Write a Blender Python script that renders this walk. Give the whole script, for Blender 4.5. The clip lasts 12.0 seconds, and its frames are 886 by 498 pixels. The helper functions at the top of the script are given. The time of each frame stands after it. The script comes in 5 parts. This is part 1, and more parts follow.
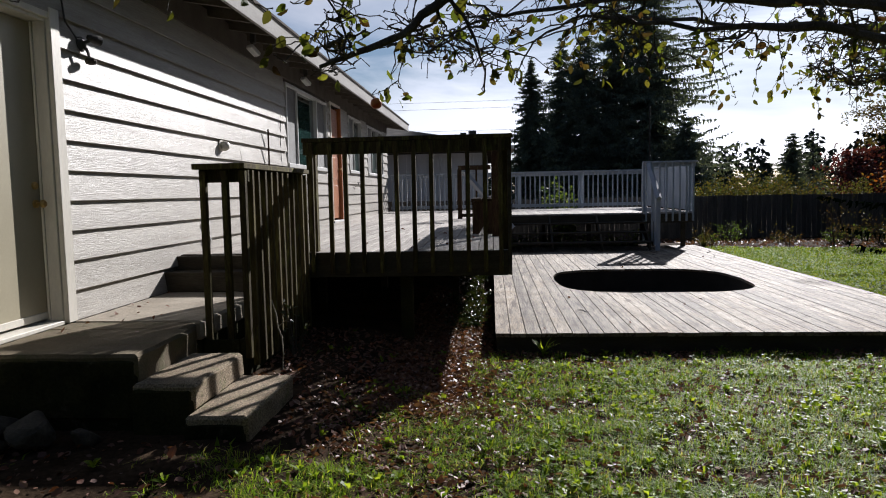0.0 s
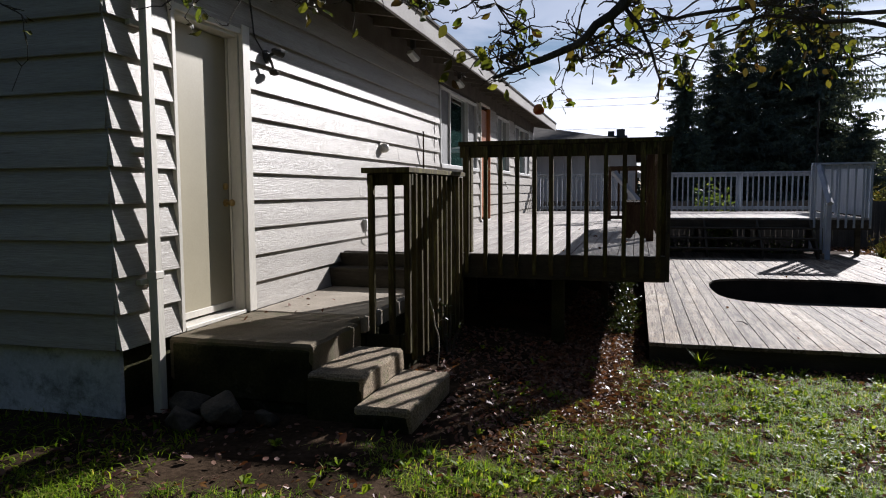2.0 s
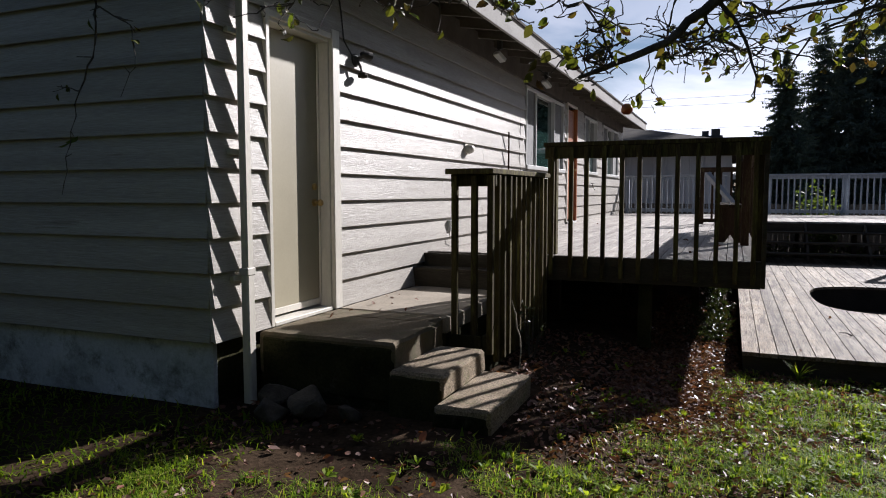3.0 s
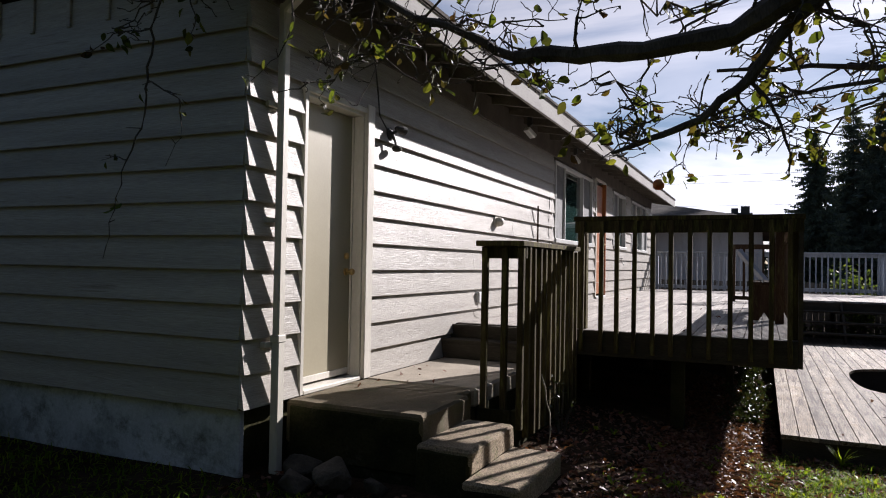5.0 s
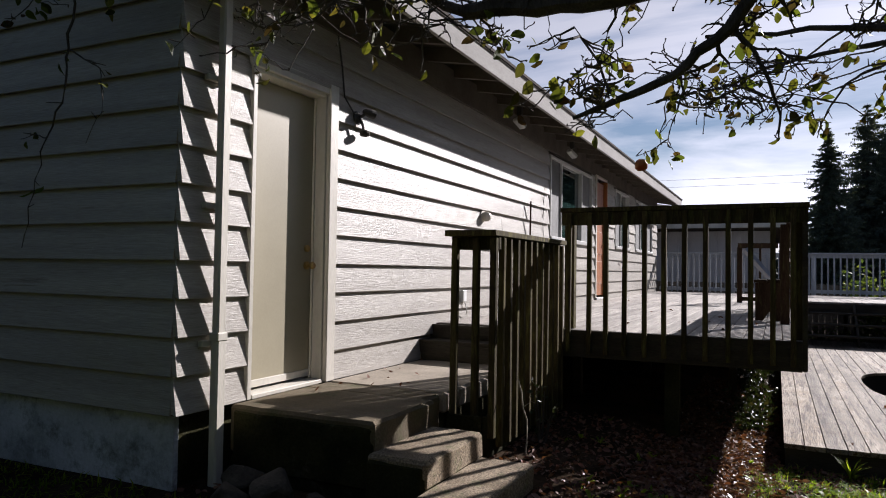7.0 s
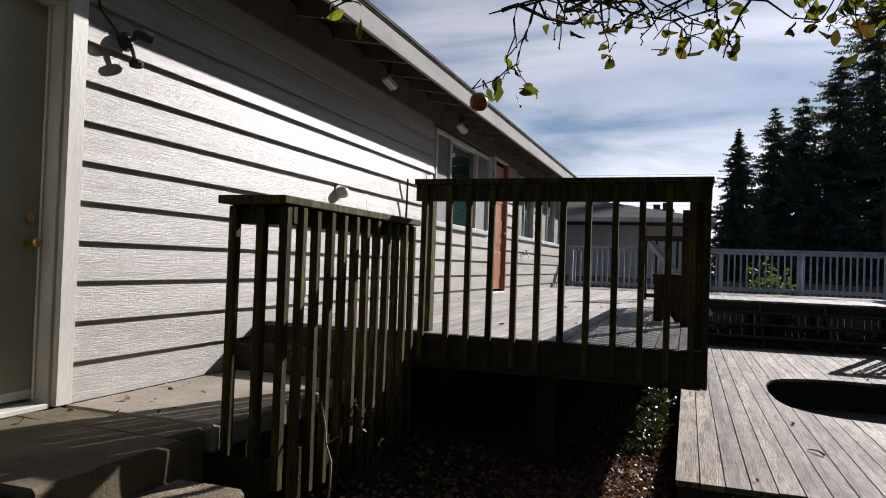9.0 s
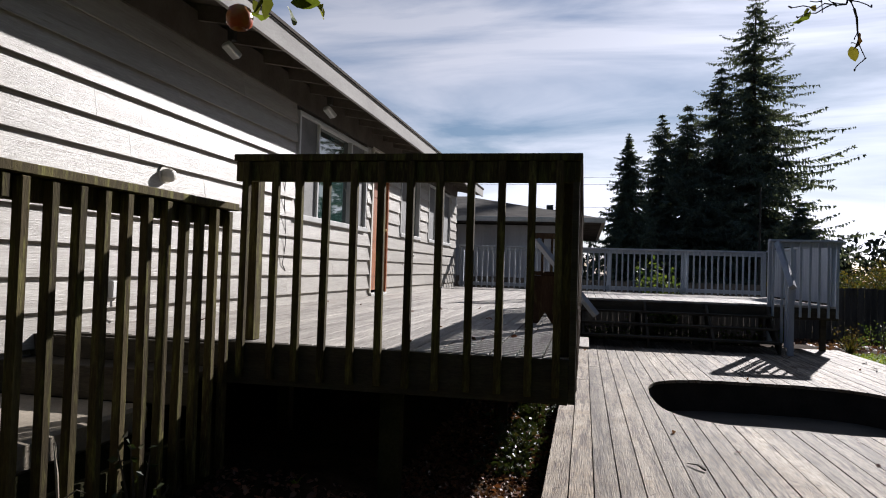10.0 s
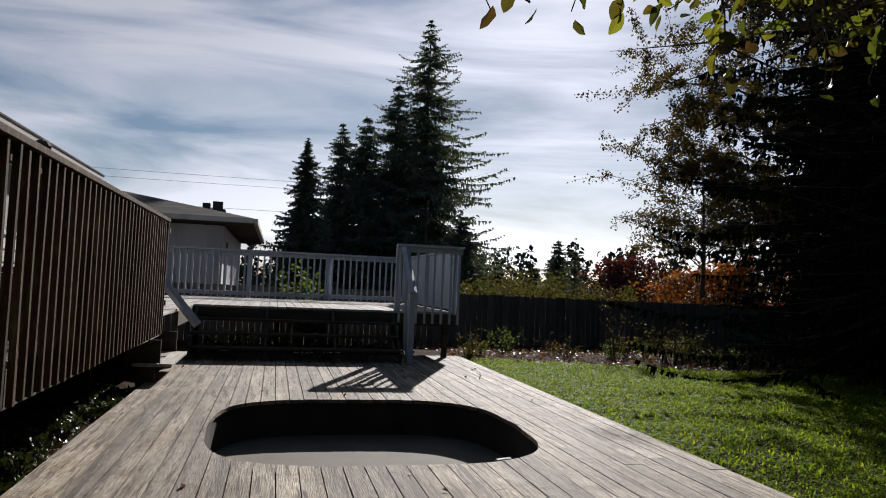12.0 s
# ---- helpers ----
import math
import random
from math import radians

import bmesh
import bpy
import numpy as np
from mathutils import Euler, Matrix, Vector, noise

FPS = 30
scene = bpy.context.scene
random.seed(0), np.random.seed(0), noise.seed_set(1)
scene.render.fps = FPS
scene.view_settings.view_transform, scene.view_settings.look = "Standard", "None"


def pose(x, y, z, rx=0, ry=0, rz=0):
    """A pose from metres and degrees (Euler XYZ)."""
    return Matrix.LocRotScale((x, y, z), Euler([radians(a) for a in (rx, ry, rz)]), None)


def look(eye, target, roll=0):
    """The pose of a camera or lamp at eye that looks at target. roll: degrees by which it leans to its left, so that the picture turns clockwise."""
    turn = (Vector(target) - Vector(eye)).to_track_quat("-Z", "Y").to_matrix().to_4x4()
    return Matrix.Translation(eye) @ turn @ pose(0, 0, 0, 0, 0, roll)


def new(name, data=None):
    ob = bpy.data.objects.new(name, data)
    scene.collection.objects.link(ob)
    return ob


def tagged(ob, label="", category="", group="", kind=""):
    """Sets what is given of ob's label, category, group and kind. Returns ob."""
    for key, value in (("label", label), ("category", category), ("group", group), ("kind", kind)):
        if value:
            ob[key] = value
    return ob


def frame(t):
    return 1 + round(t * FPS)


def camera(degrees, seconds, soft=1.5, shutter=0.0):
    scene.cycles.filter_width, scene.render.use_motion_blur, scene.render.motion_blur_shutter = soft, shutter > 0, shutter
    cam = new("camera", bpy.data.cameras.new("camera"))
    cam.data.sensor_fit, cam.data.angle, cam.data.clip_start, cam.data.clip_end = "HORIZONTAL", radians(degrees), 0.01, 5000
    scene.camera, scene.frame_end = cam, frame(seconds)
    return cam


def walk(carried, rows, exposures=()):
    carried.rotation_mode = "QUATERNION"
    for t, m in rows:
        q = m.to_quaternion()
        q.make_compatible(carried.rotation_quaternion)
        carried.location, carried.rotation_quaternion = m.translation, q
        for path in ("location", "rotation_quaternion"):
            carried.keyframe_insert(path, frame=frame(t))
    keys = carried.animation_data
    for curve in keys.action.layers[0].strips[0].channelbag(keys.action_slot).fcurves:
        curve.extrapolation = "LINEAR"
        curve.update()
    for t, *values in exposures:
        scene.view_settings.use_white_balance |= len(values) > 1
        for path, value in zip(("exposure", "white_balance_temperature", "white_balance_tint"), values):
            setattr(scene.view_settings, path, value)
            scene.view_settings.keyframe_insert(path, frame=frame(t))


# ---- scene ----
cam = camera(65.1, 12.0, soft=1.05)
METRES, EYE, TILT, LEAN, TURN = 5.05, 1.457, 1.65, 0.94, 4.0
ROWS = [
    (0.0, 0.0, 0.0, 0.0, -0.03, -6.37, 0.23),
    (0.5, -0.0139, -0.0022, 0.0024, 3.65, -6.43, 0.18),
    (1.0, -0.0198, -0.0101, 0.0065, 6.86, -6.42, 0.05),
    (1.5, -0.0242, -0.0143, 0.0101, 8.89, -6.47, -0.08),
    (2.0, -0.024, -0.0151, 0.0105, 11.53, -6.58, -0.23),
    (2.5, -0.0215, -0.0136, 0.0105, 16.58, -6.75, -0.08),
    (4.5, -0.0242, -0.0154, 0.0104, 20.21, -3.16, -1.05),
    (5.0, -0.0266, -0.0175, 0.009, 20.79, -0.61, -1.29),
    (5.5, -0.0264, -0.0171, 0.0052, 21.33, -0.16, -1.15),
    (6.0, -0.0206, -0.0037, -0.0038, 21.62, -0.02, -1.45),
    (6.5, -0.0108, 0.0364, -0.0082, 21.79, -0.12, -1.18),
    (8.5, 0.0312, 0.2946, -0.018, 19.68, -0.72, -1.77),
    (9.0, 0.0391, 0.3817, -0.0229, 15.56, -0.68, -2.42),
    (9.5, 0.0502, 0.4643, -0.0304, 8.67, -0.29, -2.98),
    (10.0, 0.0827, 0.553, -0.0342, 7.59, -0.17, -2.46),
    (10.5, 0.1399, 0.6248, -0.0369, 0.24, 0.26, -3.12),
    (11.0, 0.2113, 0.7008, -0.0418, -9.45, 1.03, -3.41),
    (11.5, 0.277, 0.7677, -0.0436, -15.16, 1.49, -3.67),
    (12.0, 0.3334, 0.8147, -0.0389, -17.52, 1.77, -3.85),
]
walk(cam, [(t, pose(0, 0, EYE, TILT, LEAN, TURN) @ pose(METRES * x, METRES * y, METRES * z, 90 + pitch, roll, yaw)) for t, x, y, z, yaw, pitch, roll in ROWS], exposures=[(0.0, 0.86, 6000, 15), (2.5, 0.98, 5950, 17), (5.5, 1.08, 6100, 20), (8.5, 0.84, 6050, 18), (9.5, 0.86, 6050, 16), (10.5, 0.92, 6050, 16), (11.0, 0.76, 6150, 15), (11.5, 0.64, 6200, 14), (12.0, 0.64, 6200, 14)])

# ---- world and sun ----
SUN_EL, SUN_AZ = 25.4, 23.0
sun_way = Vector((math.sin(radians(SUN_AZ)) * math.cos(radians(SUN_EL)), math.cos(radians(SUN_AZ)) * math.cos(radians(SUN_EL)), math.sin(radians(SUN_EL))))
world = bpy.data.worlds.new("sky")
scene.world = world
world.use_nodes = True
wn, wl = world.node_tree.nodes, world.node_tree.links
wn.clear()
w_out = wn.new("ShaderNodeOutputWorld")
w_bg = wn.new("ShaderNodeBackground")
w_sky = wn.new("ShaderNodeTexSky")
w_sky.sky_type = "NISHITA"
w_sky.sun_disc = False
w_sky.sun_elevation = radians(SUN_EL)
w_sky.sun_rotation = radians(SUN_AZ)
w_sky.air_density, w_sky.dust_density, w_sky.ozone_density = 1.2, 0.38, 4.0
w_bg.inputs["Strength"].default_value = 0.031
# thin streaked cloud, seen against the blue
w_co = wn.new("ShaderNodeTexCoord")
w_map = wn.new("ShaderNodeMapping")
w_map.inputs["Scale"].default_value = (1.0, 1.3, 6.0)
w_map.inputs["Rotation"].default_value = (0.12, 0.1, 0.3)
w_noise = wn.new("ShaderNodeTexNoise")
w_noise.inputs["Scale"].default_value = 1.5
w_noise.inputs["Detail"].default_value = 7.0
w_noise.inputs["Roughness"].default_value = 0.55
w_noise.inputs["Distortion"].default_value = 0.6
w_ramp = wn.new("ShaderNodeValToRGB")
w_ramp.color_ramp.elements[0].position = 0.40
w_ramp.color_ramp.elements[0].color = (0.04, 0.04, 0.04, 1)
w_ramp.color_ramp.elements[1].position = 0.64
w_mix = wn.new("ShaderNodeMixRGB")
w_cut = wn.new("ShaderNodeMath")
w_cut.operation = "MULTIPLY"
# the cloud veil thins out away from the sun's side of the sky
w_dot = wn.new("ShaderNodeVectorMath")
w_dot.operation = "DOT_PRODUCT"
w_dot.inputs[1].default_value = sun_way[:]
w_veil = wn.new("ShaderNodeMapRange")
w_veil.interpolation_type = "SMOOTHSTEP"
w_veil.inputs["From Min"].default_value, w_veil.inputs["From Max"].default_value = -0.2, 0.6
w_veil.inputs["To Min"].default_value, w_veil.inputs["To Max"].default_value = 0.02, 0.88
wl.new(w_co.outputs["Generated"], w_dot.inputs[0])
wl.new(w_dot.outputs["Value"], w_veil.inputs["Value"])
wl.new(w_veil.outputs["Result"], w_cut.inputs[1])
wl.new(w_co.outputs["Generated"], w_map.inputs["Vector"])
wl.new(w_map.outputs["Vector"], w_noise.inputs["Vector"])
wl.new(w_noise.outputs["Fac"], w_ramp.inputs["Fac"])
wl.new(w_ramp.outputs["Color"], w_cut.inputs[0])
wl.new(w_cut.outputs["Value"], w_mix.inputs["Fac"])
# cloud takes its brightness from the sky behind it, whiter and a little brighter
w_grey = wn.new("ShaderNodeRGBToBW")
w_lift = wn.new("ShaderNodeMath")
w_lift.operation = "POWER"
w_lift.inputs[1].default_value = 0.78
w_gain = wn.new("ShaderNodeMath")
w_gain.operation = "MULTIPLY"
w_gain.inputs[1].default_value = 3.9
w_white = wn.new("ShaderNodeVectorMath")
w_white.operation = "SCALE"
w_white.inputs[0].default_value = (0.98, 1.0, 1.06)
w_soft = wn.new("ShaderNodeVectorMath")
w_soft.operation = "MINIMUM"
w_soft.inputs[1].default_value = (45.0, 46.0, 48.0)
wl.new(w_sky.outputs["Color"], w_soft.inputs[0])
wl.new(w_soft.outputs["Vector"], w_grey.inputs["Color"])
wl.new(w_grey.outputs["Val"], w_lift.inputs[0])
wl.new(w_lift.outputs["Value"], w_gain.inputs[0])
wl.new(w_gain.outputs["Value"], w_white.inputs["Scale"])
wl.new(w_white.outputs["Vector"], w_mix.inputs["Color2"])
wl.new(w_soft.outputs["Vector"], w_mix.inputs["Color1"])
wl.new(w_mix.outputs["Color"], w_bg.inputs["Color"])
wl.new(w_bg.outputs["Background"], w_out.inputs["Surface"])
sun_data = bpy.data.lights.new("sun", "SUN")
sun_data.energy, sun_data.angle, sun_data.color = 5.0, radians(0.55), (1.0, 0.955, 0.87)
sun = new("sun", sun_data)
sun.matrix_world = look(sun_way * 60, (0, 0, 0))


# ---- materials ----
def shader(name):
    m = bpy.data.materials.new(name)
    m.use_nodes = True
    return m, m.node_tree.nodes, m.node_tree.links, m.node_tree.nodes["Principled BSDF"]


def surface(name, c1, c2, scale=3.0, fine=40.0, stretch=(1, 1, 1), rough=0.8, bump=0.3, grain=0.5, vary=0.0, spec=0.3, metal=0.0, stain=None, stain_at=(0.58, 0.72), island=False):
    """Two colours mixed by large noise, fine stretched grain, optional third colour in stains, bump from the grain."""
    m, n, l, b = shader(name)
    geo = n.new("ShaderNodeNewGeometry")
    mp = n.new("ShaderNodeMapping")
    mp.inputs["Scale"].default_value = stretch
    info = n.new("ShaderNodeObjectInfo")
    shift = n.new("ShaderNodeVectorMath")
    shift.operation = "MULTIPLY_ADD"
    shift.inputs[1].default_value = (1, 1, 1)
    rnd = info.outputs["Random"]
    if island:
        rnd = geo.outputs["Random Per Island"]
    tall = n.new("ShaderNodeMath")
    tall.operation = "MULTIPLY"
    tall.inputs[1].default_value = 37.0 if vary else 0.0
    l.new(rnd, tall.inputs[0])
    l.new(geo.outputs["Position"], mp.inputs["Vector"])
    l.new(mp.outputs["Vector"], shift.inputs[0])
    l.new(tall.outputs[0], shift.inputs[2])
    big, small = n.new("ShaderNodeTexNoise"), n.new("ShaderNodeTexNoise")
    for node, s, d in ((big, scale, 4.0), (small, fine, 6.0)):
        node.inputs["Scale"].default_value = s
        node.inputs["Detail"].default_value = d
        l.new(shift.outputs["Vector"], node.inputs["Vector"])
    small.inputs["Roughness"].default_value = 0.65
    ramp = n.new("ShaderNodeValToRGB")
    ramp.color_ramp.elements[0].position, ramp.color_ramp.elements[1].position = 0.35, 0.65
    ramp.color_ramp.elements[0].color, ramp.color_ramp.elements[1].color = (*c1, 1), (*c2, 1)
    l.new(big.outputs["Fac"], ramp.inputs["Fac"])
    colour = ramp.outputs["Color"]
    if stain:
        sp = n.new("ShaderNodeTexNoise")
        sp.inputs["Scale"].default_value = scale * 2.3
        sp.inputs["Detail"].default_value = 8.0
        sp.inputs["Roughness"].default_value = 0.7
        l.new(shift.outputs["Vector"], sp.inputs["Vector"])
        cut = n.new("ShaderNodeMapRange")
        cut.inputs["From Min"].default_value, cut.inputs["From Max"].default_value = stain_at
        l.new(sp.outputs["Fac"], cut.inputs["Value"])
        mx = n.new("ShaderNodeMixRGB")
        mx.inputs["Color2"].default_value = (*stain, 1)
        l.new(cut.outputs["Result"], mx.inputs["Fac"])
        l.new(colour, mx.inputs["Color1"])
        colour = mx.outputs["Color"]
    val = n.new("ShaderNodeMapRange")
    val.inputs["From Min"].default_value, val.inputs["From Max"].default_value = 0.3, 0.7
    val.inputs["To Min"].default_value, val.inputs["To Max"].default_value = 1 - grain, 1 + grain
    l.new(small.outputs["Fac"], val.inputs["Value"])
    var = n.new("ShaderNodeMapRange")
    var.inputs["To Min"].default_value, var.inputs["To Max"].default_value = 1 - vary, 1 + vary
    l.new(rnd, var.inputs["Value"])
    mul = n.new("ShaderNodeMath")
    mul.operation = "MULTIPLY"
    l.new(val.outputs["Result"], mul.inputs[0])
    l.new(var.outputs["Result"], mul.inputs[1])
    sc = n.new("ShaderNodeVectorMath")
    sc.operation = "SCALE"
    l.new(colour, sc.inputs[0])
    l.new(mul.outputs[0], sc.inputs["Scale"])
    l.new(sc.outputs["Vector"], b.inputs["Base Color"])
    b.inputs["Roughness"].default_value = rough
    b.inputs["Metallic"].default_value = metal
    b.inputs["Specular IOR Level"].default_value = spec
    bp = n.new("ShaderNodeBump")
    bp.inputs["Strength"].default_value = bump
    bp.inputs["Distance"].default_value = 0.01
    l.new(small.outputs["Fac"], bp.inputs["Height"])
    l.new(bp.outputs["Normal"], b.inputs["Normal"])
    return m


def foliage(name, colours, rough=0.5, trans=0.45, spec=0.3):
    """Leaf: colour by island from a ramp, part of the light passes through."""
    m, n, l, b = shader(name)
    geo = n.new("ShaderNodeNewGeometry")
    ramp = n.new("ShaderNodeValToRGB")
    els = ramp.color_ramp.elements
    while len(els) < len(colours):
        els.new(0.5)
    for i, c in enumerate(colours):
        els[i].position = i / max(1, len(colours) - 1)
        els[i].color = (*c, 1)
    l.new(geo.outputs["Random Per Island"], ramp.inputs["Fac"])
    l.new(ramp.outputs["Color"], b.inputs["Base Color"])
    b.inputs["Roughness"].default_value = rough
    b.inputs["Specular IOR Level"].default_value = spec
    if trans:
        t = n.new("ShaderNodeBsdfTranslucent")
        hot = n.new("ShaderNodeMixRGB")
        hot.blend_type = "MULTIPLY"
        hot.inputs["Fac"].default_value = 1.0
        hot.inputs["Color2"].default_value = (1.6, 1.5, 0.7, 1)
        l.new(ramp.outputs["Color"], hot.inputs["Color1"])
        l.new(hot.outputs["Color"], t.inputs["Color"])
        mx = n.new("ShaderNodeMixShader")
        mx.inputs["Fac"].default_value = trans
        l.new(b.outputs["BSDF"], mx.inputs[1])
        l.new(t.outputs["BSDF"], mx.inputs[2])
        l.new(mx.outputs["Shader"], n["Material Output"].inputs["Surface"])
    return m


def blotches(m, tint, scale, lo, hi):
    """Weathering with its own rounder patches, multiplied over the base colour."""
    n, l = m.node_tree.nodes, m.node_tree.links
    b = n["Principled BSDF"]
    old = b.inputs["Base Color"].links[0].from_socket
    geo, noise_node = n.new("ShaderNodeNewGeometry"), n.new("ShaderNodeTexNoise")
    noise_node.inputs["Scale"].default_value = scale
    noise_node.inputs["Detail"].default_value = 7.0
    noise_node.inputs["Roughness"].default_value = 0.7
    l.new(geo.outputs["Position"], noise_node.inputs["Vector"])
    cut = n.new("ShaderNodeMapRange")
    cut.inputs["From Min"].default_value, cut.inputs["From Max"].default_value = lo, hi
    l.new(noise_node.outputs["Fac"], cut.inputs["Value"])
    mx = n.new("ShaderNodeMixRGB")
    mx.blend_type = "MULTIPLY"
    mx.inputs["Color2"].default_value = (*tint, 1)
    l.new(cut.outputs["Result"], mx.inputs["Fac"])
    l.new(old, mx.inputs["Color1"])
    l.new(mx.outputs["Color"], b.inputs["Base Color"])


M_SIDING = surface("painted_siding", (0.295, 0.273, 0.238), (0.37, 0.346, 0.306), 1.6, 24, (0.35, 0.35, 7), 0.42, 0.38, 0.22, 0.08, 0.20, stain=(0.21, 0.185, 0.155), stain_at=(0.60, 0.70))
blotches(M_SIDING, (1.28, 1.28, 1.27), 34.0, 0.63, 0.69)
blotches(M_SIDING, (0.62, 0.58, 0.52), 41.0, 0.66, 0.71)
M_TRIM = surface("trim_paint", (0.46, 0.435, 0.37), (0.56, 0.53, 0.46), 2.0, 30, (2, 2, 0.6), 0.5, 0.15, 0.08, 0.04, 0.4)
M_FASCIA = surface("fascia_paint", (0.30, 0.29, 0.275), (0.38, 0.37, 0.35), 2.0, 30, (2, 0.5, 2), 0.9, 0.15, 0.1, 0.0, 0.08)
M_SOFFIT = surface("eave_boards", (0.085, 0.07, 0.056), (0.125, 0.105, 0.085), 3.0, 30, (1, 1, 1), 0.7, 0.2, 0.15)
M_DOOR = surface("door_paint", (0.285, 0.255, 0.175), (0.335, 0.30, 0.21), 1.2, 60, (1, 1, 1), 0.42, 0.06, 0.04, 0.0, 0.45)
M_REDWOOD = surface("stained_door_wood", (0.24, 0.075, 0.026), (0.36, 0.13, 0.04), 2.0, 30, (6, 6, 0.5), 0.45, 0.2, 0.25)
M_CONCRETE = surface("old_concrete", (0.088, 0.067, 0.037), (0.14, 0.11, 0.066), 2.2, 70, (1, 1, 1), 0.9, 0.5, 0.25, stain=(0.075, 0.07, 0.03), stain_at=(0.52, 0.66))
# moss, with the shade of sides, footings and recesses put into the colour
M_MOSS_SHADE = surface("moss_and_shade_concrete", (0.016, 0.016, 0.008), (0.038, 0.036, 0.016), 3.0, 60, (1, 1, 1), 0.95, 0.8, 0.35, 0.0, 0.05, stain=(0.07, 0.065, 0.045), stain_at=(0.58, 0.70))
M_PALE = surface("pale_worn_concrete", (0.22, 0.188, 0.142), (0.31, 0.268, 0.208), 2.0, 70, (1, 1, 1), 0.9, 0.4, 0.2, stain=(0.16, 0.135, 0.10), stain_at=(0.58, 0.70))
M_STEP = surface("exposed_aggregate", (0.17, 0.128, 0.08), (0.28, 0.222, 0.15), 4.0, 95, (1, 1, 1), 0.9, 1.0, 0.85, stain=(0.12, 0.12, 0.05), stain_at=(0.55, 0.7))
# white paint and dirt, with the gable end's bluish shade in the colour
M_FOUND = surface("foundation_paint_shaded", (0.38, 0.40, 0.43), (0.52, 0.54, 0.57), 2.4, 40, (1, 1, 1), 0.85, 0.5, 0.14, stain=(0.16, 0.17, 0.16), stain_at=(0.52, 0.68))
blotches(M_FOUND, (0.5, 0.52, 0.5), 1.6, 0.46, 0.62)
M_DECK = surface("weathered_deck_wood", (0.155, 0.122, 0.085), (0.30, 0.253, 0.192), 1.1, 13, (10, 0.6, 10), 0.75, 1.0, 0.7, 0.30, 0.20, stain=(0.075, 0.05, 0.032), stain_at=(0.52, 0.60))
blotches(M_DECK, (1.38, 1.36, 1.32), 17.0, 0.58, 0.64)
blotches(M_DECK, (0.42, 0.34, 0.27), 15.0, 0.60, 0.65)
blotches(M_DECK, (0.66, 0.58, 0.48), 1.9, 0.47, 0.64)
M_DECKX = surface("upper_deck_wood", (0.24, 0.215, 0.19), (0.38, 0.35, 0.31), 1.5, 16, (9, 0.7, 9), 0.78, 0.6, 0.35, 0.18, 0.18, stain=(0.42, 0.39, 0.35), stain_at=(0.52, 0.72))
M_RAIL = surface("dark_rail_wood", (0.036, 0.021, 0.013), (0.064, 0.039, 0.024), 2.5, 30, (5, 5, 0.7), 0.85, 0.4, 0.35, 0.25, 0.1, stain=(0.11, 0.10, 0.04), stain_at=(0.52, 0.70))
# greener copy of the rail wood: algae, plus its sunlit sides' yellow tone
M_ALGAE_LIT = surface("algae_sunlit_rail_wood", (0.038, 0.028, 0.014), (0.066, 0.052, 0.021), 2.5, 30, (5, 5, 0.7), 0.85, 0.4, 0.35, 0.3, 0.1, stain=(0.12, 0.112, 0.034), stain_at=(0.50, 0.66))
M_RIM = surface("rim_joist_wood", (0.035, 0.028, 0.02), (0.06, 0.05, 0.035), 2.0, 24, (1, 1, 5), 0.85, 0.4, 0.3, 0.15, 0.2, stain=(0.05, 0.055, 0.025))
M_GREY = surface("grey_rail_paint", (0.27, 0.30, 0.345), (0.35, 0.38, 0.42), 2.0, 30, (4, 4, 0.7), 0.6, 0.2, 0.12, 0.08, 0.3)
M_FENCE = surface("dark_fence_wood", (0.06, 0.052, 0.044), (0.10, 0.088, 0.075), 1.6, 24, (5, 5, 0.5), 0.85, 0.4, 0.3, 0.25, 0.2)
M_METAL = surface("lamp_metal", (0.55, 0.55, 0.53), (0.62, 0.62, 0.6), 4, 40, (1, 1, 1), 0.4, 0.05, 0.05, 0, 0.5, 0.3)
M_DARK = surface("dark_plastic", (0.03, 0.028, 0.026), (0.05, 0.046, 0.042), 4, 40, (1, 1, 1), 0.5, 0.1, 0.1)
M_BRASS = surface("worn_brass", (0.42, 0.28, 0.10), (0.55, 0.38, 0.15), 20, 80, (1, 1, 1), 0.35, 0.05, 0.15, 0, 0.5, 0.9)
M_FRAME = surface("window_frame", (0.44, 0.44, 0.425), (0.52, 0.52, 0.50), 4, 40, (1, 1, 1), 0.4, 0.05, 0.04)
M_SCREEN = surface("insect_screen", (0.13, 0.13, 0.125), (0.17, 0.17, 0.165), 5, 300, (1, 1, 1), 0.7, 0.3, 0.15)
M_ROOF = surface("asphalt_shingle", (0.06, 0.055, 0.05), (0.10, 0.09, 0.08), 2, 60, (1, 1, 1), 0.95, 0.5, 0.3, 0.15, 0.03)
M_EARTH = surface("leaf_strewn_soil", (0.020, 0.013, 0.008), (0.052, 0.035, 0.022), 2.5, 30, (1, 1, 1), 1.0, 0.9, 0.5, 0.0, 0.02)
M_BARK = surface("bark", (0.045, 0.037, 0.03), (0.09, 0.075, 0.06), 6, 60, (2, 2, 0.7), 0.95, 0.8, 0.4)
M_SKY_BLOCK = surface("sky_block_leaves", (0.016, 0.02, 0.014), (0.03, 0.038, 0.025), 3, 20, (1, 1, 1), 0.8, 1.0, 0.5, 0.0, 0.1)
M_STONE = surface("rough_stone", (0.035, 0.03, 0.022), (0.075, 0.062, 0.047), 6, 50, (1, 1, 1), 0.9, 0.7, 0.3, 0.2)
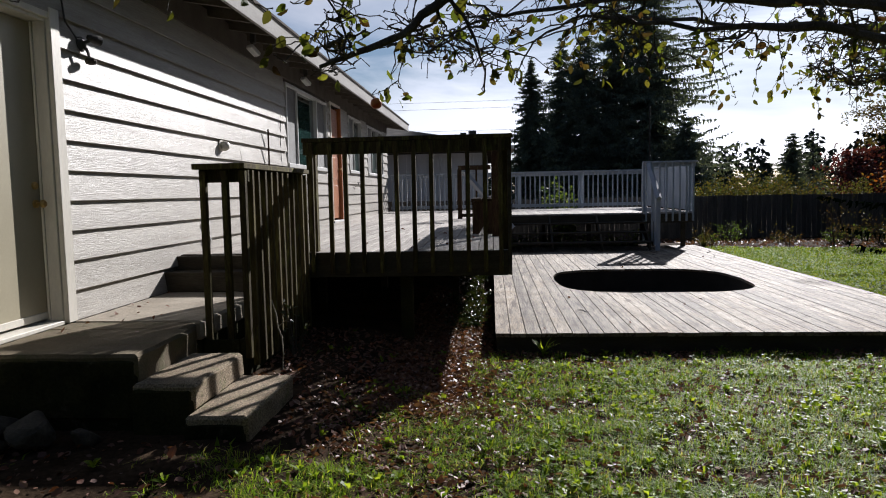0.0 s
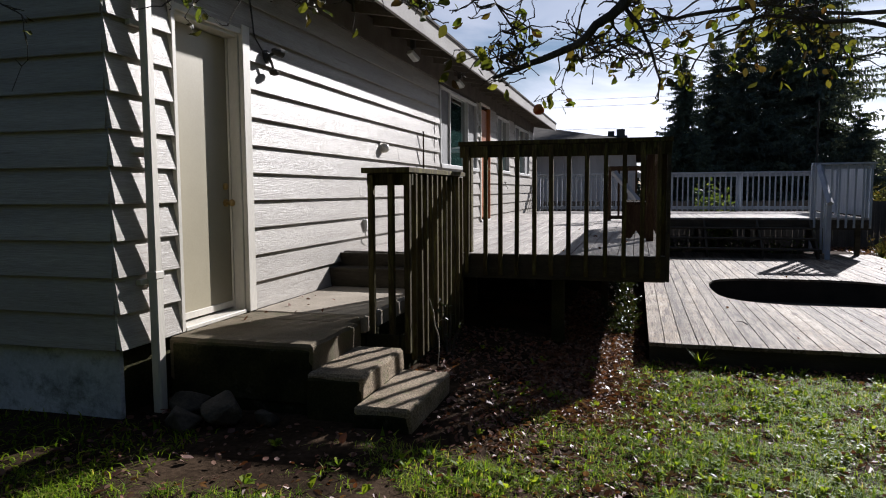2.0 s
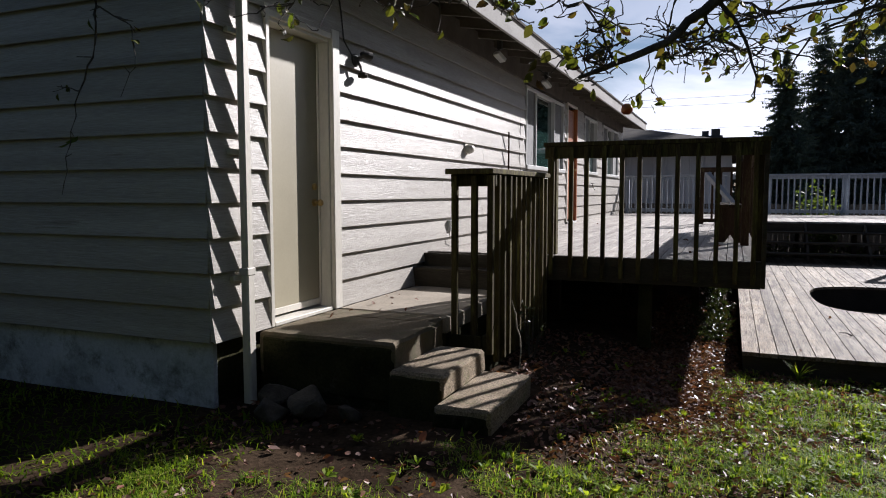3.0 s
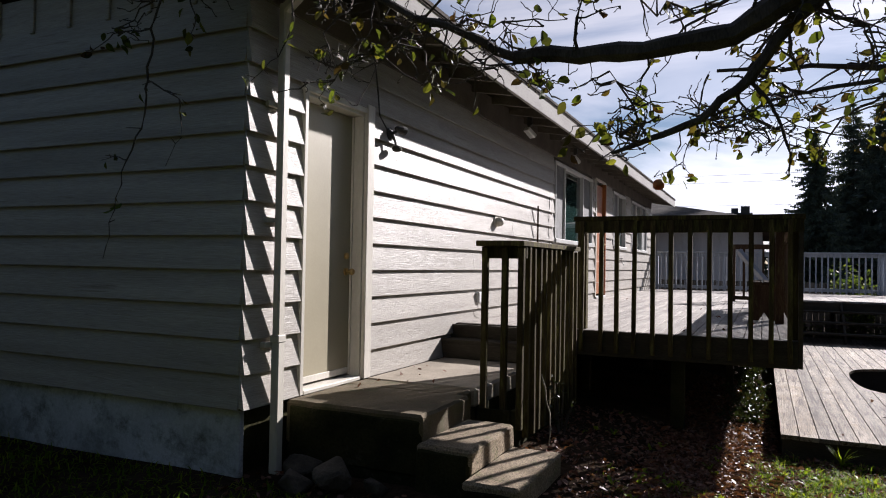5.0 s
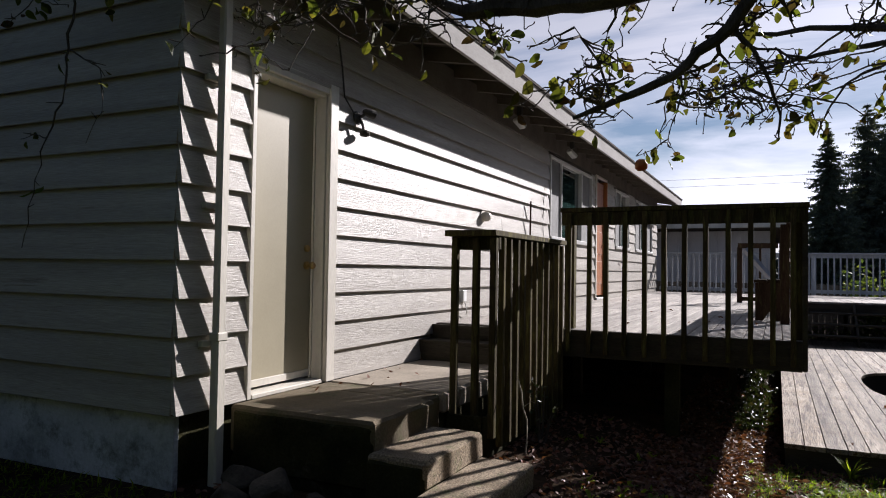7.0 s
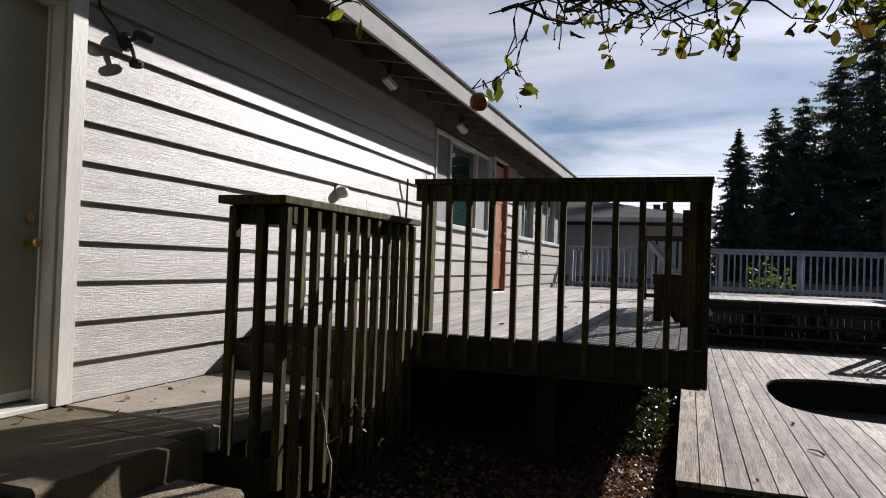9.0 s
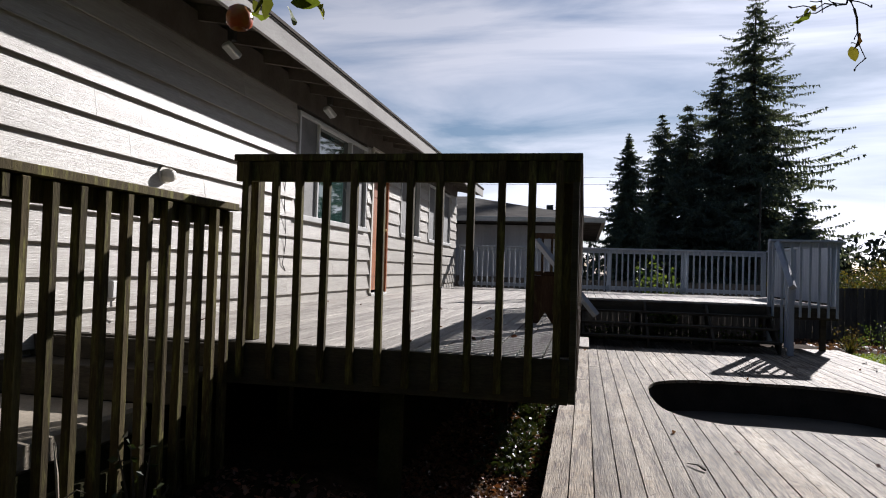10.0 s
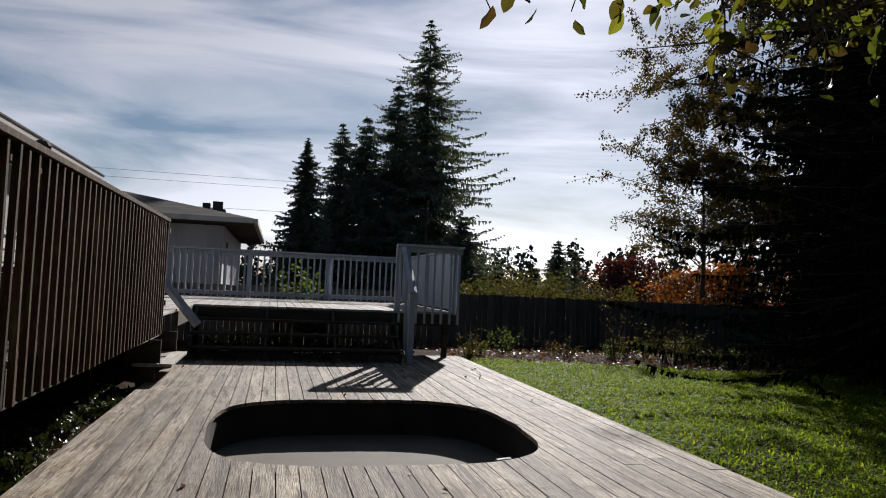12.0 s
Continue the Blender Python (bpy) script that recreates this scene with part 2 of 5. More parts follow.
M_POOL = surface("tub_pit_floor", (0.085, 0.071, 0.052), (0.12, 0.103, 0.078), 2, 40, (1, 1, 1), 0.85, 0.3, 0.15)
# wall far darker than the floor: the pit's shadow is in this colour
M_PITWALL = surface("shadowed_pit_wall", (0.02, 0.017, 0.014), (0.035, 0.03, 0.024), 3, 40, (1, 1, 1), 0.9, 0.3, 0.2)
M_NWALL = surface("neighbour_siding", (0.40, 0.40, 0.41), (0.48, 0.48, 0.49), 1, 20, (2, 2, 0.3), 0.7, 0.2, 0.08)
# far needle colours lifted and blued, with the distance haze put into them
M_NEEDLE = foliage("hazed_spruce_needles", [(0.068, 0.088, 0.080), (0.10, 0.125, 0.108), (0.135, 0.16, 0.13)], 0.8, 0.22, 0.05)
M_CEDAR = foliage("hazed_cedar_sprays", [(0.068, 0.088, 0.076), (0.095, 0.12, 0.098), (0.125, 0.15, 0.11)], 0.8, 0.22, 0.05)
# needles near black: the backlit silhouette is put into the colour
M_YEW = foliage("backlit_conifer_needles", [(0.006, 0.010, 0.006), (0.011, 0.017, 0.008), (0.016, 0.024, 0.010)], 0.9, 0.0, 0.0)
M_APPLE = foliage("apple_leaves", [(0.03, 0.04, 0.012), (0.08, 0.11, 0.018), (0.045, 0.022, 0.012), (0.14, 0.15, 0.025), (0.025, 0.034, 0.010), (0.035, 0.024, 0.012), (0.05, 0.07, 0.014)], 0.5, 0.45, 0.12)
M_BEECH = foliage("thin_autumn_leaves", [(0.05, 0.04, 0.018), (0.10, 0.065, 0.025), (0.04, 0.045, 0.016), (0.13, 0.09, 0.025)], 0.6, 0.3, 0.1)
M_ORANGE = foliage("orange_leaves", [(0.20, 0.06, 0.015), (0.28, 0.10, 0.02), (0.14, 0.035, 0.015), (0.16, 0.11, 0.03)], 0.6, 0.3, 0.1)
M_RED = foliage("dark_red_leaves", [(0.06, 0.018, 0.022), (0.09, 0.022, 0.026), (0.04, 0.015, 0.016)], 0.6, 0.25, 0.1)
M_SHRUB = foliage("shrub_leaves", [(0.035, 0.065, 0.014), (0.07, 0.11, 0.024), (0.11, 0.14, 0.035)], 0.55, 0.35, 0.2)
M_BROWN = foliage("dry_bed_leaves", [(0.05, 0.04, 0.02), (0.09, 0.06, 0.03), (0.05, 0.065, 0.02), (0.12, 0.06, 0.03)], 0.6, 0.3, 0.15)
M_IVY = foliage("dark_ground_cover", [(0.018, 0.03, 0.010), (0.03, 0.045, 0.014), (0.05, 0.045, 0.02)], 0.4, 0.15, 0.35)
M_YELLOW = foliage("yellow_shrub_leaves", [(0.045, 0.06, 0.02), (0.08, 0.085, 0.025), (0.12, 0.085, 0.025), (0.035, 0.05, 0.018)], 0.6, 0.3, 0.1)
M_GRASS = foliage("lawn_blades", [(0.045, 0.09, 0.008), (0.11, 0.205, 0.014), (0.20, 0.30, 0.025), (0.08, 0.155, 0.012), (0.15, 0.255, 0.02), (0.25, 0.30, 0.035), (0.42, 0.37, 0.14)], 0.55, 0.47, 0.08)
M_TURF = foliage("mown_lawn_blades", [(0.05, 0.095, 0.006), (0.095, 0.16, 0.009), (0.145, 0.21, 0.012), (0.21, 0.25, 0.025)], 0.6, 0.55, 0.04)
M_WEED = foliage("weed_leaves", [(0.07, 0.13, 0.010), (0.15, 0.22, 0.015), (0.25, 0.31, 0.03)], 0.5, 0.55, 0.18)
M_LITTER = foliage("fallen_leaves", [(0.085, 0.038, 0.026), (0.17, 0.082, 0.056), (0.25, 0.145, 0.10), (0.05, 0.024, 0.017), (0.23, 0.088, 0.052), (0.11, 0.052, 0.036), (0.12, 0.06, 0.04)], 0.5, 0.15, 0.22)
M_FRUIT = surface("ripe_apple_skin", (0.35, 0.06, 0.02), (0.5, 0.25, 0.05), 14, 60, (1, 1, 1), 0.35, 0.05, 0.1)
M_FARWOOD = foliage("far_woods", [(0.018, 0.027, 0.02), (0.03, 0.042, 0.03), (0.045, 0.055, 0.03)], 0.8, 0.0, 0.1)
M_PLATE = surface("cover_plate", (0.6, 0.6, 0.58), (0.66, 0.66, 0.64), 4, 30, (1, 1, 1), 0.5, 0.05, 0.05)


def glass_material():
    m, n, l, b = shader("window_glass")
    b.inputs["Base Color"].default_value = (0.02, 0.045, 0.04, 1)
    b.inputs["Roughness"].default_value = 0.03
    b.inputs["Specular IOR Level"].default_value = 0.9
    b.inputs["Coat Weight"].default_value = 0.6
    b.inputs["Coat Roughness"].default_value = 0.02
    return m


M_GLASS = glass_material()


# ---- building helpers ----
def link(name, bm, material, parent=None, label="", smooth=False):
    me = bpy.data.meshes.new(name)
    bm.to_mesh(me)
    bm.free()
    me.materials.append(material)
    if smooth:
        me.polygons.foreach_set("use_smooth", [True] * len(me.polygons))
    ob = new(name, me)
    if parent:
        ob.parent = parent
    if label:
        ob["label"] = label
    return ob


def part(name, bm, material, parent, label=""):
    return link(name, bm, material, parent, label)


def thing(name, label, category, group="", kind="", at=(0, 0, 0)):
    ob = new(name)
    ob.location = at
    ob.empty_display_size = 0.1
    return tagged(ob, label, category, group, kind)


def add_box(bm, x0, x1, y0, y1, z0, z1, m=None):
    vs = [bm.verts.new(p if m is None else m @ Vector(p)) for p in
          ((x0, y0, z0), (x1, y0, z0), (x1, y1, z0), (x0, y1, z0), (x0, y0, z1), (x1, y0, z1), (x1, y1, z1), (x0, y1, z1))]
    for f in ((0, 3, 2, 1), (4, 5, 6, 7), (0, 1, 5, 4), (1, 2, 6, 5), (2, 3, 7, 6), (3, 0, 4, 7)):
        bm.faces.new([vs[i] for i in f])


def box(x0, x1, y0, y1, z0, z1, bevel=0.0, m=None):
    bm = bmesh.new()
    add_box(bm, x0, x1, y0, y1, z0, z1, m)
    if bevel:
        bmesh.ops.bevel(bm, geom=bm.edges[:], offset=bevel, segments=1, affect="EDGES")
    return bm


SHARED = {}


def piece(name, size, at, material, parent, turn=(0, 0, 0), bevel=0.004):
    """A bevelled board centred at a place; boards of one size share their mesh."""
    key = (tuple(round(s, 3) for s in size), material.name, bevel)
    if key not in SHARED:
        a, b, c = (s / 2 for s in size)
        bm = box(-a, a, -b, b, -c, c, bevel)
        me = bpy.data.meshes.new(name)
        bm.to_mesh(me)
        bm.free()
        me.materials.append(material)
        SHARED[key] = me
    ob = new(name, SHARED[key])
    ob.parent = parent
    ob.location = at
    ob.rotation_euler = [radians(a) for a in turn]
    return ob


def tube(bm, points, radii, sides=8):
    """A tapered tube along points."""
    rings = []
    up = Vector((0, 0, 1))
    for i, p in enumerate(points):
        p = Vector(p)
        a = Vector(points[max(0, i - 1)])
        b = Vector(points[min(len(points) - 1, i + 1)])
        d = (b - a).normalized() if (b - a).length > 1e-6 else up
        s = d.cross(up if abs(d.z) < 0.95 else Vector((1, 0, 0))).normalized()
        t = s.cross(d)
        rings.append([bm.verts.new(p + (s * math.cos(2 * math.pi * k / sides) + t * math.sin(2 * math.pi * k / sides)) * radii[i]) for k in range(sides)])
    for r0, r1 in zip(rings, rings[1:]):
        for k in range(sides):
            bm.faces.new((r0[k], r0[(k + 1) % sides], r1[(k + 1) % sides], r1[k]))
    bm.faces.new(rings[0])
    bm.faces.new(rings[-1][::-1])


def lathe(bm, at, profile, sides=16, axis="z"):
    """A turned body: profile of (radius, height) along an axis."""
    rings = []
    for r, h in profile:
        ring = []
        for k in range(sides):
            a = 2 * math.pi * k / sides
            u, v = r * math.cos(a), r * math.sin(a)
            p = {"z": (u, v, h), "x": (h, u, v), "y": (u, h, v)}[axis]
            ring.append(bm.verts.new(Vector(at) + Vector(p)))
        rings.append(ring)
    for r0, r1 in zip(rings, rings[1:]):
        for k in range(sides):
            bm.faces.new((r0[k], r0[(k + 1) % sides], r1[(k + 1) % sides], r1[k]))
    bm.faces.new(rings[0])
    bm.faces.new(rings[-1][::-1])


def soup(name, verts, faces, material, parent=None, label=""):
    me = bpy.data.meshes.new(name)
    me.from_pydata(verts, [], faces)
    me.materials.append(material)
    ob = new(name, me)
    if parent:
        ob.parent = parent
    if label:
        ob["label"] = label
    return ob


def smooth01(v):
    v = min(1.0, max(0.0, v))
    return v * v * (3 - 2 * v)


def ground_z(x, y):
    z = -0.07 + 0.21 * smooth01((-x - 0.3) / 1.2)
    z += 0.10 * smooth01((y - 7.0) / 4.0) * smooth01((x - 3.0) / 1.5)
    z -= 0.5 * smooth01((y - 22.0) / 40.0) + 0.15 * smooth01((y - 17.0) / 4.0)
    z += 0.018 * noise.noise((x * 1.3, y * 1.3, 0.0)) + 0.010 * noise.noise((x * 4, y * 4, 3.0))
    return z

# ---- ground ----
DECK, LOW = 0.90, 0.12
WALL, CORNER, FAR_END = -3.05, 3.30, 20.3


def build_ground():
    xs = [-400, -120, -50, -25, -14] + [-9 + 0.3 * i for i in range(80)] + [16, 19, 24, 35, 60, 140, 400]
    ys = [-300, -80, -30, -12, -6] + [-3 + 0.3 * i for i in range(84)] + [24, 28, 35, 45, 60, 90, 180, 500, 1500]
    verts = []
    for y in ys:
        for x in xs:
            inside = 0.5 < x < 4.0 and 8.6 < y < 12.0
            verts.append((x, y, ground_z(x, y) - (0.5 if inside else 0.0)))
    w = len(xs)
    faces = [(j * w + i, j * w + i + 1, (j + 1) * w + i + 1, (j + 1) * w + i) for j in range(len(ys) - 1) for i in range(w - 1)]
    ob = soup("ground", verts, faces, M_EARTH)
    ob.data.polygons.foreach_set("use_smooth", [True] * len(ob.data.polygons))
    return tagged(ob, "dark bare soil under lawn and fallen leaves", "ground", kind="structure")


build_ground()

# ---- the house ----
LAP, SILL = 0.216, 0.58
OPENINGS = [(3.842, 4.783, 0.0, 2.78), (10.2, 12.85, 1.86, 3.16), (13.05, 13.98, 0.9, 3.16), (14.75, 16.3, 1.90, 3.16), (17.0, 19.5, 1.90, 3.16)]
wall_e = thing("wall_east", "weathered greige horizontal lap siding on the long house wall", "wall", kind="structure")
wall_s = thing("wall_south", "shaded greige lap siding on the house's gable end", "wall", kind="structure")


def build_wall_core():
    bm = bmesh.new()
    y = CORNER
    for y0, y1, z0, z1 in OPENINGS:
        add_box(bm, WALL - 0.16, WALL - 0.004, y, y0, 0.575, 3.3)
        if z0 > 0.5:
            add_box(bm, WALL - 0.16, WALL - 0.004, y0, y1, 0.575, z0)
        add_box(bm, WALL - 0.16, WALL - 0.004, y0, y1, z1, 3.3)
        y = y1
    add_box(bm, WALL - 0.16, WALL - 0.004, y, FAR_END, 0.575, 3.3)
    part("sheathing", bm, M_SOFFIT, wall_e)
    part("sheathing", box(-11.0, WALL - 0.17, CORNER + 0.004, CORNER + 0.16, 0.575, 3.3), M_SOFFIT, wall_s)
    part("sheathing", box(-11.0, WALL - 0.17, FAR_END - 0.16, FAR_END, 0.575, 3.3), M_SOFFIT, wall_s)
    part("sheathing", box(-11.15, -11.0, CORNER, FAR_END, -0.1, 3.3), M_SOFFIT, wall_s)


build_wall_core()
SIDING = {}


def siding_board(parent, y0, y1, z, along="y", height=None):
    """One lapped board: thick at its foot, thin at its head."""
    length = round(y1 - y0, 3)
    hgt = height or LAP + 0.02
    key = (length, along, round(hgt, 3))
    if key not in SIDING:
        bm = bmesh.new()
        n = max(1, int(length / 0.8))
        rows = []
        for i in range(n + 1):
            s = length * i / n
            w = 0.0015 * math.sin(i * 2.1 + length)
            prof = ((0.0, hgt), (0.005, hgt), (0.039 + w, 0.004), (0.036 + w, 0.0), (0.011, 0.012), (0.0, 0.012))
            rows.append([bm.verts.new((o, s, h) if along == "y" else (-s, -o, h)) for o, h in prof])
        for a, b in zip(rows, rows[1:]):
            for k in range(6):
                bm.faces.new((a[k], b[k], b[(k + 1) % 6], a[(k + 1) % 6]))
        bm.faces.new(rows[0][::-1])
        bm.faces.new(rows[-1])
        bmesh.ops.recalc_face_normals(bm, faces=bm.faces[:])
        me = bpy.data.meshes.new("siding_board")
        bm.to_mesh(me)
        bm.free()
        me.materials.append(M_SIDING)
        SIDING[key] = me
    ob = new("siding_board", SIDING[key])
    ob.parent = parent
    ob.location = (WALL, y0, z) if along == "y" else (WALL - y0, CORNER, z)
    return ob


def build_siding():
    rng = random.Random(5)
    for k in range(12):
        z = SILL + LAP * k
        spans = []
        y = CORNER - 0.024
        for y0, y1, z0, z1 in OPENINGS:
            if z0 - 0.02 < z + LAP * 0.5 and z + LAP * 0.5 < z1 + 0.02:
                spans.append((y, y0))
                y = y1
        spans.append((y, FAR_END))
        for a, b in spans:
            while b - a > 4.2:
                cut = a + rng.uniform(2.0, 3.6)
                siding_board(wall_e, a, cut - 0.002, z)
                a = cut
            if b - a > 0.02:
                siding_board(wall_e, a, b, z)
        a = 0.0
        while a < 7.9:
            b = min(7.9, a + rng.uniform(2.4, 4.2))
            siding_board(wall_s, a, b - 0.002, z, "x")
            a = b


build_siding()

# unpainted foundation with the siding's shade put into its colour
part("foundation", box(WALL - 0.3, WALL - 0.07, CORNER + 0.071, FAR_END, -0.3, SILL - 0.008), M_MOSS_SHADE, wall_e, "unpainted concrete foundation, darkened for the shade under the siding")
part("foundation", box(-11.0, WALL - 0.03, CORNER + 0.028, CORNER + 0.07, -0.3, SILL - 0.008, 0.006), M_FOUND, wall_s, "white-painted concrete foundation")

gable = thing("gable_wall", "greige vertical battened boards in the gable above the siding", "wall", kind="structure")
part("board", box(-11.0, WALL, CORNER - 0.005, CORNER + 0.12, 3.17, 3.45), M_SIDING, gable)
for i in range(20):
    piece("batten", (0.04, 0.02, 0.30), (WALL - 0.05 - 0.4 * i, CORNER - 0.016, 3.32), M_SIDING, gable)

# eave: roof deck, rafters, fascia, gutter edge
EAVE = -2.50
roof = thing("roof", "low pitched roof with exposed rafters and a greige fascia", "roof", kind="structure")
slope = 0.17
Y0, Y1 = CORNER - 0.75, FAR_END + 0.75


def slab(x0, x1, y0, y1, z_at_x1, thick):
    bm = bmesh.new()
    za, zb = z_at_x1 + (x1 - x0) * slope, z_at_x1
    vs = [bm.verts.new(p) for p in ((x0, y0, za), (x1, y0, zb), (x1, y1, zb), (x0, y1, za), (x0, y0, za + thick), (x1, y0, zb + thick), (x1, y1, zb + thick), (x0, y1, za + thick))]
    for f in ((0, 3, 2, 1), (4, 5, 6, 7), (0, 1, 5, 4), (1, 2, 6, 5), (2, 3, 7, 6), (3, 0, 4, 7)):
        bm.faces.new([vs[i] for i in f])
    return bm


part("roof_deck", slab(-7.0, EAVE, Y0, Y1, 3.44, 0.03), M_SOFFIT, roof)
part("roofing", slab(-7.0, EAVE + 0.055, Y0 - 0.02, Y1 + 0.02, 3.478, 0.03), M_ROOF, roof)
part("roof_deck", box(-11.4, -6.9, Y0, Y1, 4.1, 4.17), M_ROOF, roof)
part("fascia", box(EAVE, EAVE + 0.035, Y0, Y1, 3.28, 3.50, 0.004), M_FASCIA, roof, "greige-painted fascia board")
part("drip_edge", box(EAVE + 0.036, EAVE + 0.046, Y0, Y1, 3.462, 3.474), M_ROOF, roof)
# dark strip put in for the siding that lies in the eave's shade
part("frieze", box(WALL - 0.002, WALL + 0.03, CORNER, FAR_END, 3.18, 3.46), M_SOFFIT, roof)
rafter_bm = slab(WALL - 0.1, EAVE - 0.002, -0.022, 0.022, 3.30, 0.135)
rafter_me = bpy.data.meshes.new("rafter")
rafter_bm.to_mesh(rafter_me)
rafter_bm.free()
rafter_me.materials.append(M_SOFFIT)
y = Y0 + 0.05
while y < Y1:
    r = new("rafter", rafter_me)
    r.parent, r.location = roof, (0, y, 0)
    y += 0.61


# back door on the concrete landing
def build_door():
    d = thing("door_1", "plain beige painted back door, closed, in a white frame", "door", kind="structure")
    y0, y1, zb, zt = 3.892, 4.665, 0.61, 2.68
    part("leaf", box(WALL - 0.135, WALL - 0.09, y0 + 0.012, y1 - 0.012, zb + 0.01, zt - 0.01, 0.003), M_DOOR, d)
    part("jamb", box(WALL - 0.15, WALL + 0.012, y0 - 0.03, y0 + 0.008, zb - 0.03, zt + 0.04, 0.003), M_TRIM, d)
    part("jamb", box(WALL - 0.15, WALL + 0.012, y1 - 0.008, y1 + 0.03, zb - 0.03, zt + 0.04, 0.003), M_TRIM, d)
    part("stop", box(WALL - 0.087, WALL - 0.07, y1 - 0.024, y1 - 0.009, zb, zt, 0.002), M_TRIM, d)
    part("head", box(WALL - 0.15, WALL + 0.012, y0 + 0.009, y1 - 0.009, zt - 0.005, zt + 0.04, 0.003), M_TRIM, d)
    part("casing", box(WALL + 0.002, WALL + 0.046, y1 + 0.012, y1 + 0.115, zb - 0.03, zt + 0.095, 0.004), M_TRIM, d)
    part("casing", box(WALL + 0.002, WALL + 0.042, y0 - 0.052, y0 - 0.012, zb - 0.03, zt + 0.095, 0.004), M_TRIM, d)
    part("casing", box(WALL + 0.003, WALL + 0.034, y0 - 0.06, y1 + 0.12, zt + 0.02, zt + 0.10, 0.004), M_TRIM, d)
    part("threshold", box(WALL - 0.15, WALL + 0.03, y0 + 0.009, y1 - 0.009, zb - 0.035, zb - 0.006, 0.004), M_TRIM, d, "scuffed cream-painted door sill")
    part("sweep", box(WALL - 0.092, WALL - 0.082, y0 + 0.014, y1 - 0.014, zb + 0.012, zb + 0.06, 0.002), M_TRIM, d)
    for z, name in ((1.555, "deadbolt"), (1.43, "knob")):
        bm = bmesh.new()
        prof = [(0.03, 0), (0.03, 0.012), (0.013, 0.014), (0.013, 0.04), (0.026, 0.048), (0.028, 0.062), (0.02, 0.074), (0.004, 0.078)] if name == "knob" else [(0.027, 0), (0.027, 0.014), (0.02, 0.02), (0.004, 0.022)]
        lathe(bm, (WALL - 0.09, y1 - 0.075, z), prof, 14, "x")
        part(name, bm, M_BRASS, d, "worn brass " + name)
    for z in (0.82, 1.64, 2.46):
        bm = bmesh.new()
        lathe(bm, (WALL - 0.084, y0 + 0.011, z - 0.045), [(0.007, 0), (0.007, 0.09), (0.003, 0.096)], 8)
        part("hinge", bm, M_BRASS, d)


build_door()


def build_red_door():
    d = thing("door_2", "orange-brown stained wooden door standing in its deep frame", "door", kind="structure")
    y0, y1, zb, zt = 13.15, 13.9, 0.98, 3.10
    part("leaf", box(WALL - 0.06, WALL - 0.015, y0 + 0.01, y1 - 0.01, zb, zt, 0.003), M_REDWOOD, d)
    part("jamb", box(WALL - 0.13, WALL + 0.05, y1, y1 + 0.06, zb - 0.04, zt + 0.05, 0.003), M_REDWOOD, d)
    part("jamb", box(WALL - 0.13, WALL + 0.012, y0 - 0.04, y0, zb - 0.04, zt + 0.05, 0.003), M_TRIM, d)
    part("casing", box(WALL + 0.003, WALL + 0.045, y0 - 0.1, y0 - 0.03, zb - 0.04, zt + 0.06, 0.003), M_TRIM, d)
    part("head", box(WALL - 0.13, WALL + 0.045, y0 - 0.1, y1 + 0.06, zt + 0.06, zt + 0.1, 0.003), M_TRIM, d)
    part("sill", box(WALL - 0.12, WALL + 0.06, y0 - 0.05, y1 + 0.05, zb - 0.08, zb - 0.042, 0.003), M_FRAME, d)
    for i, z in enumerate((1.2, 1.75, 2.45)):
        part("panel", box(WALL - 0.014, WALL - 0.006, y0 + 0.1, y1 - 0.1, z, z + 0.42, 0.006), M_REDWOOD, d)
    bm = bmesh.new()
    lathe(bm, (WALL - 0.014, y1 - 0.08, 1.95), [(0.028, 0), (0.028, 0.01), (0.012, 0.012), (0.012, 0.04), (0.026, 0.05), (0.022, 0.07), (0.004, 0.076)], 12, "x")
    part("knob", bm, M_BRASS, d, "brass knob")


build_red_door()


def build_window(name, y0, y1, z0, z1, cells, label):
    """cells: (start, end, kind) as shares of the width; kind glass or screen."""
    w = thing(name, label, "window", kind="structure")
    t = 0.045
    part("frame", box(WALL - 0.1, WALL + 0.035, y0, y0 + t, z0, z1, 0.003), M_FRAME, w)
    part("frame", box(WALL - 0.1, WALL + 0.035, y1 - t, y1, z0, z1, 0.003), M_FRAME, w)
    part("frame", box(WALL - 0.1, WALL + 0.035, y0 + t, y1 - t, z1 - t, z1, 0.003), M_FRAME, w)
    part("sill", box(WALL - 0.1, WALL + 0.06, y0 - 0.02, y1 + 0.02, z0 - 0.035, z0 + 0.03, 0.005), M_FRAME, w)
    part("dark_room", box(WALL - 0.15, WALL - 0.12, y0, y1, z0, z1), M_DARK, w)
    for a, b, kind in cells:
        ya, yb = y0 + t + (y1 - y0 - 2 * t) * a, y0 + t + (y1 - y0 - 2 * t) * b
        if b < 1:
            part("mullion", box(WALL - 0.08, WALL + 0.022, yb - 0.02, yb + 0.02, z0 + 0.03, z1 - t, 0.002), M_FRAME, w)
        if kind == "glass":
            part("pane", box(WALL - 0.045, WALL - 0.04, ya + 0.018, yb - 0.018, z0 + 0.03, z1 - t), M_GLASS, w)
        else:
            part("insect_screen", box(WALL - 0.012, WALL - 0.008, ya + 0.018, yb - 0.018, z0 + 0.03, z1 - t), M_SCREEN, w, "grey mesh insect screen")
            part("screen_bar", box(WALL - 0.016, WALL + 0.004, ya + 0.014, ya + 0.034, z0 + 0.03, z1 - t), M_FRAME, w)


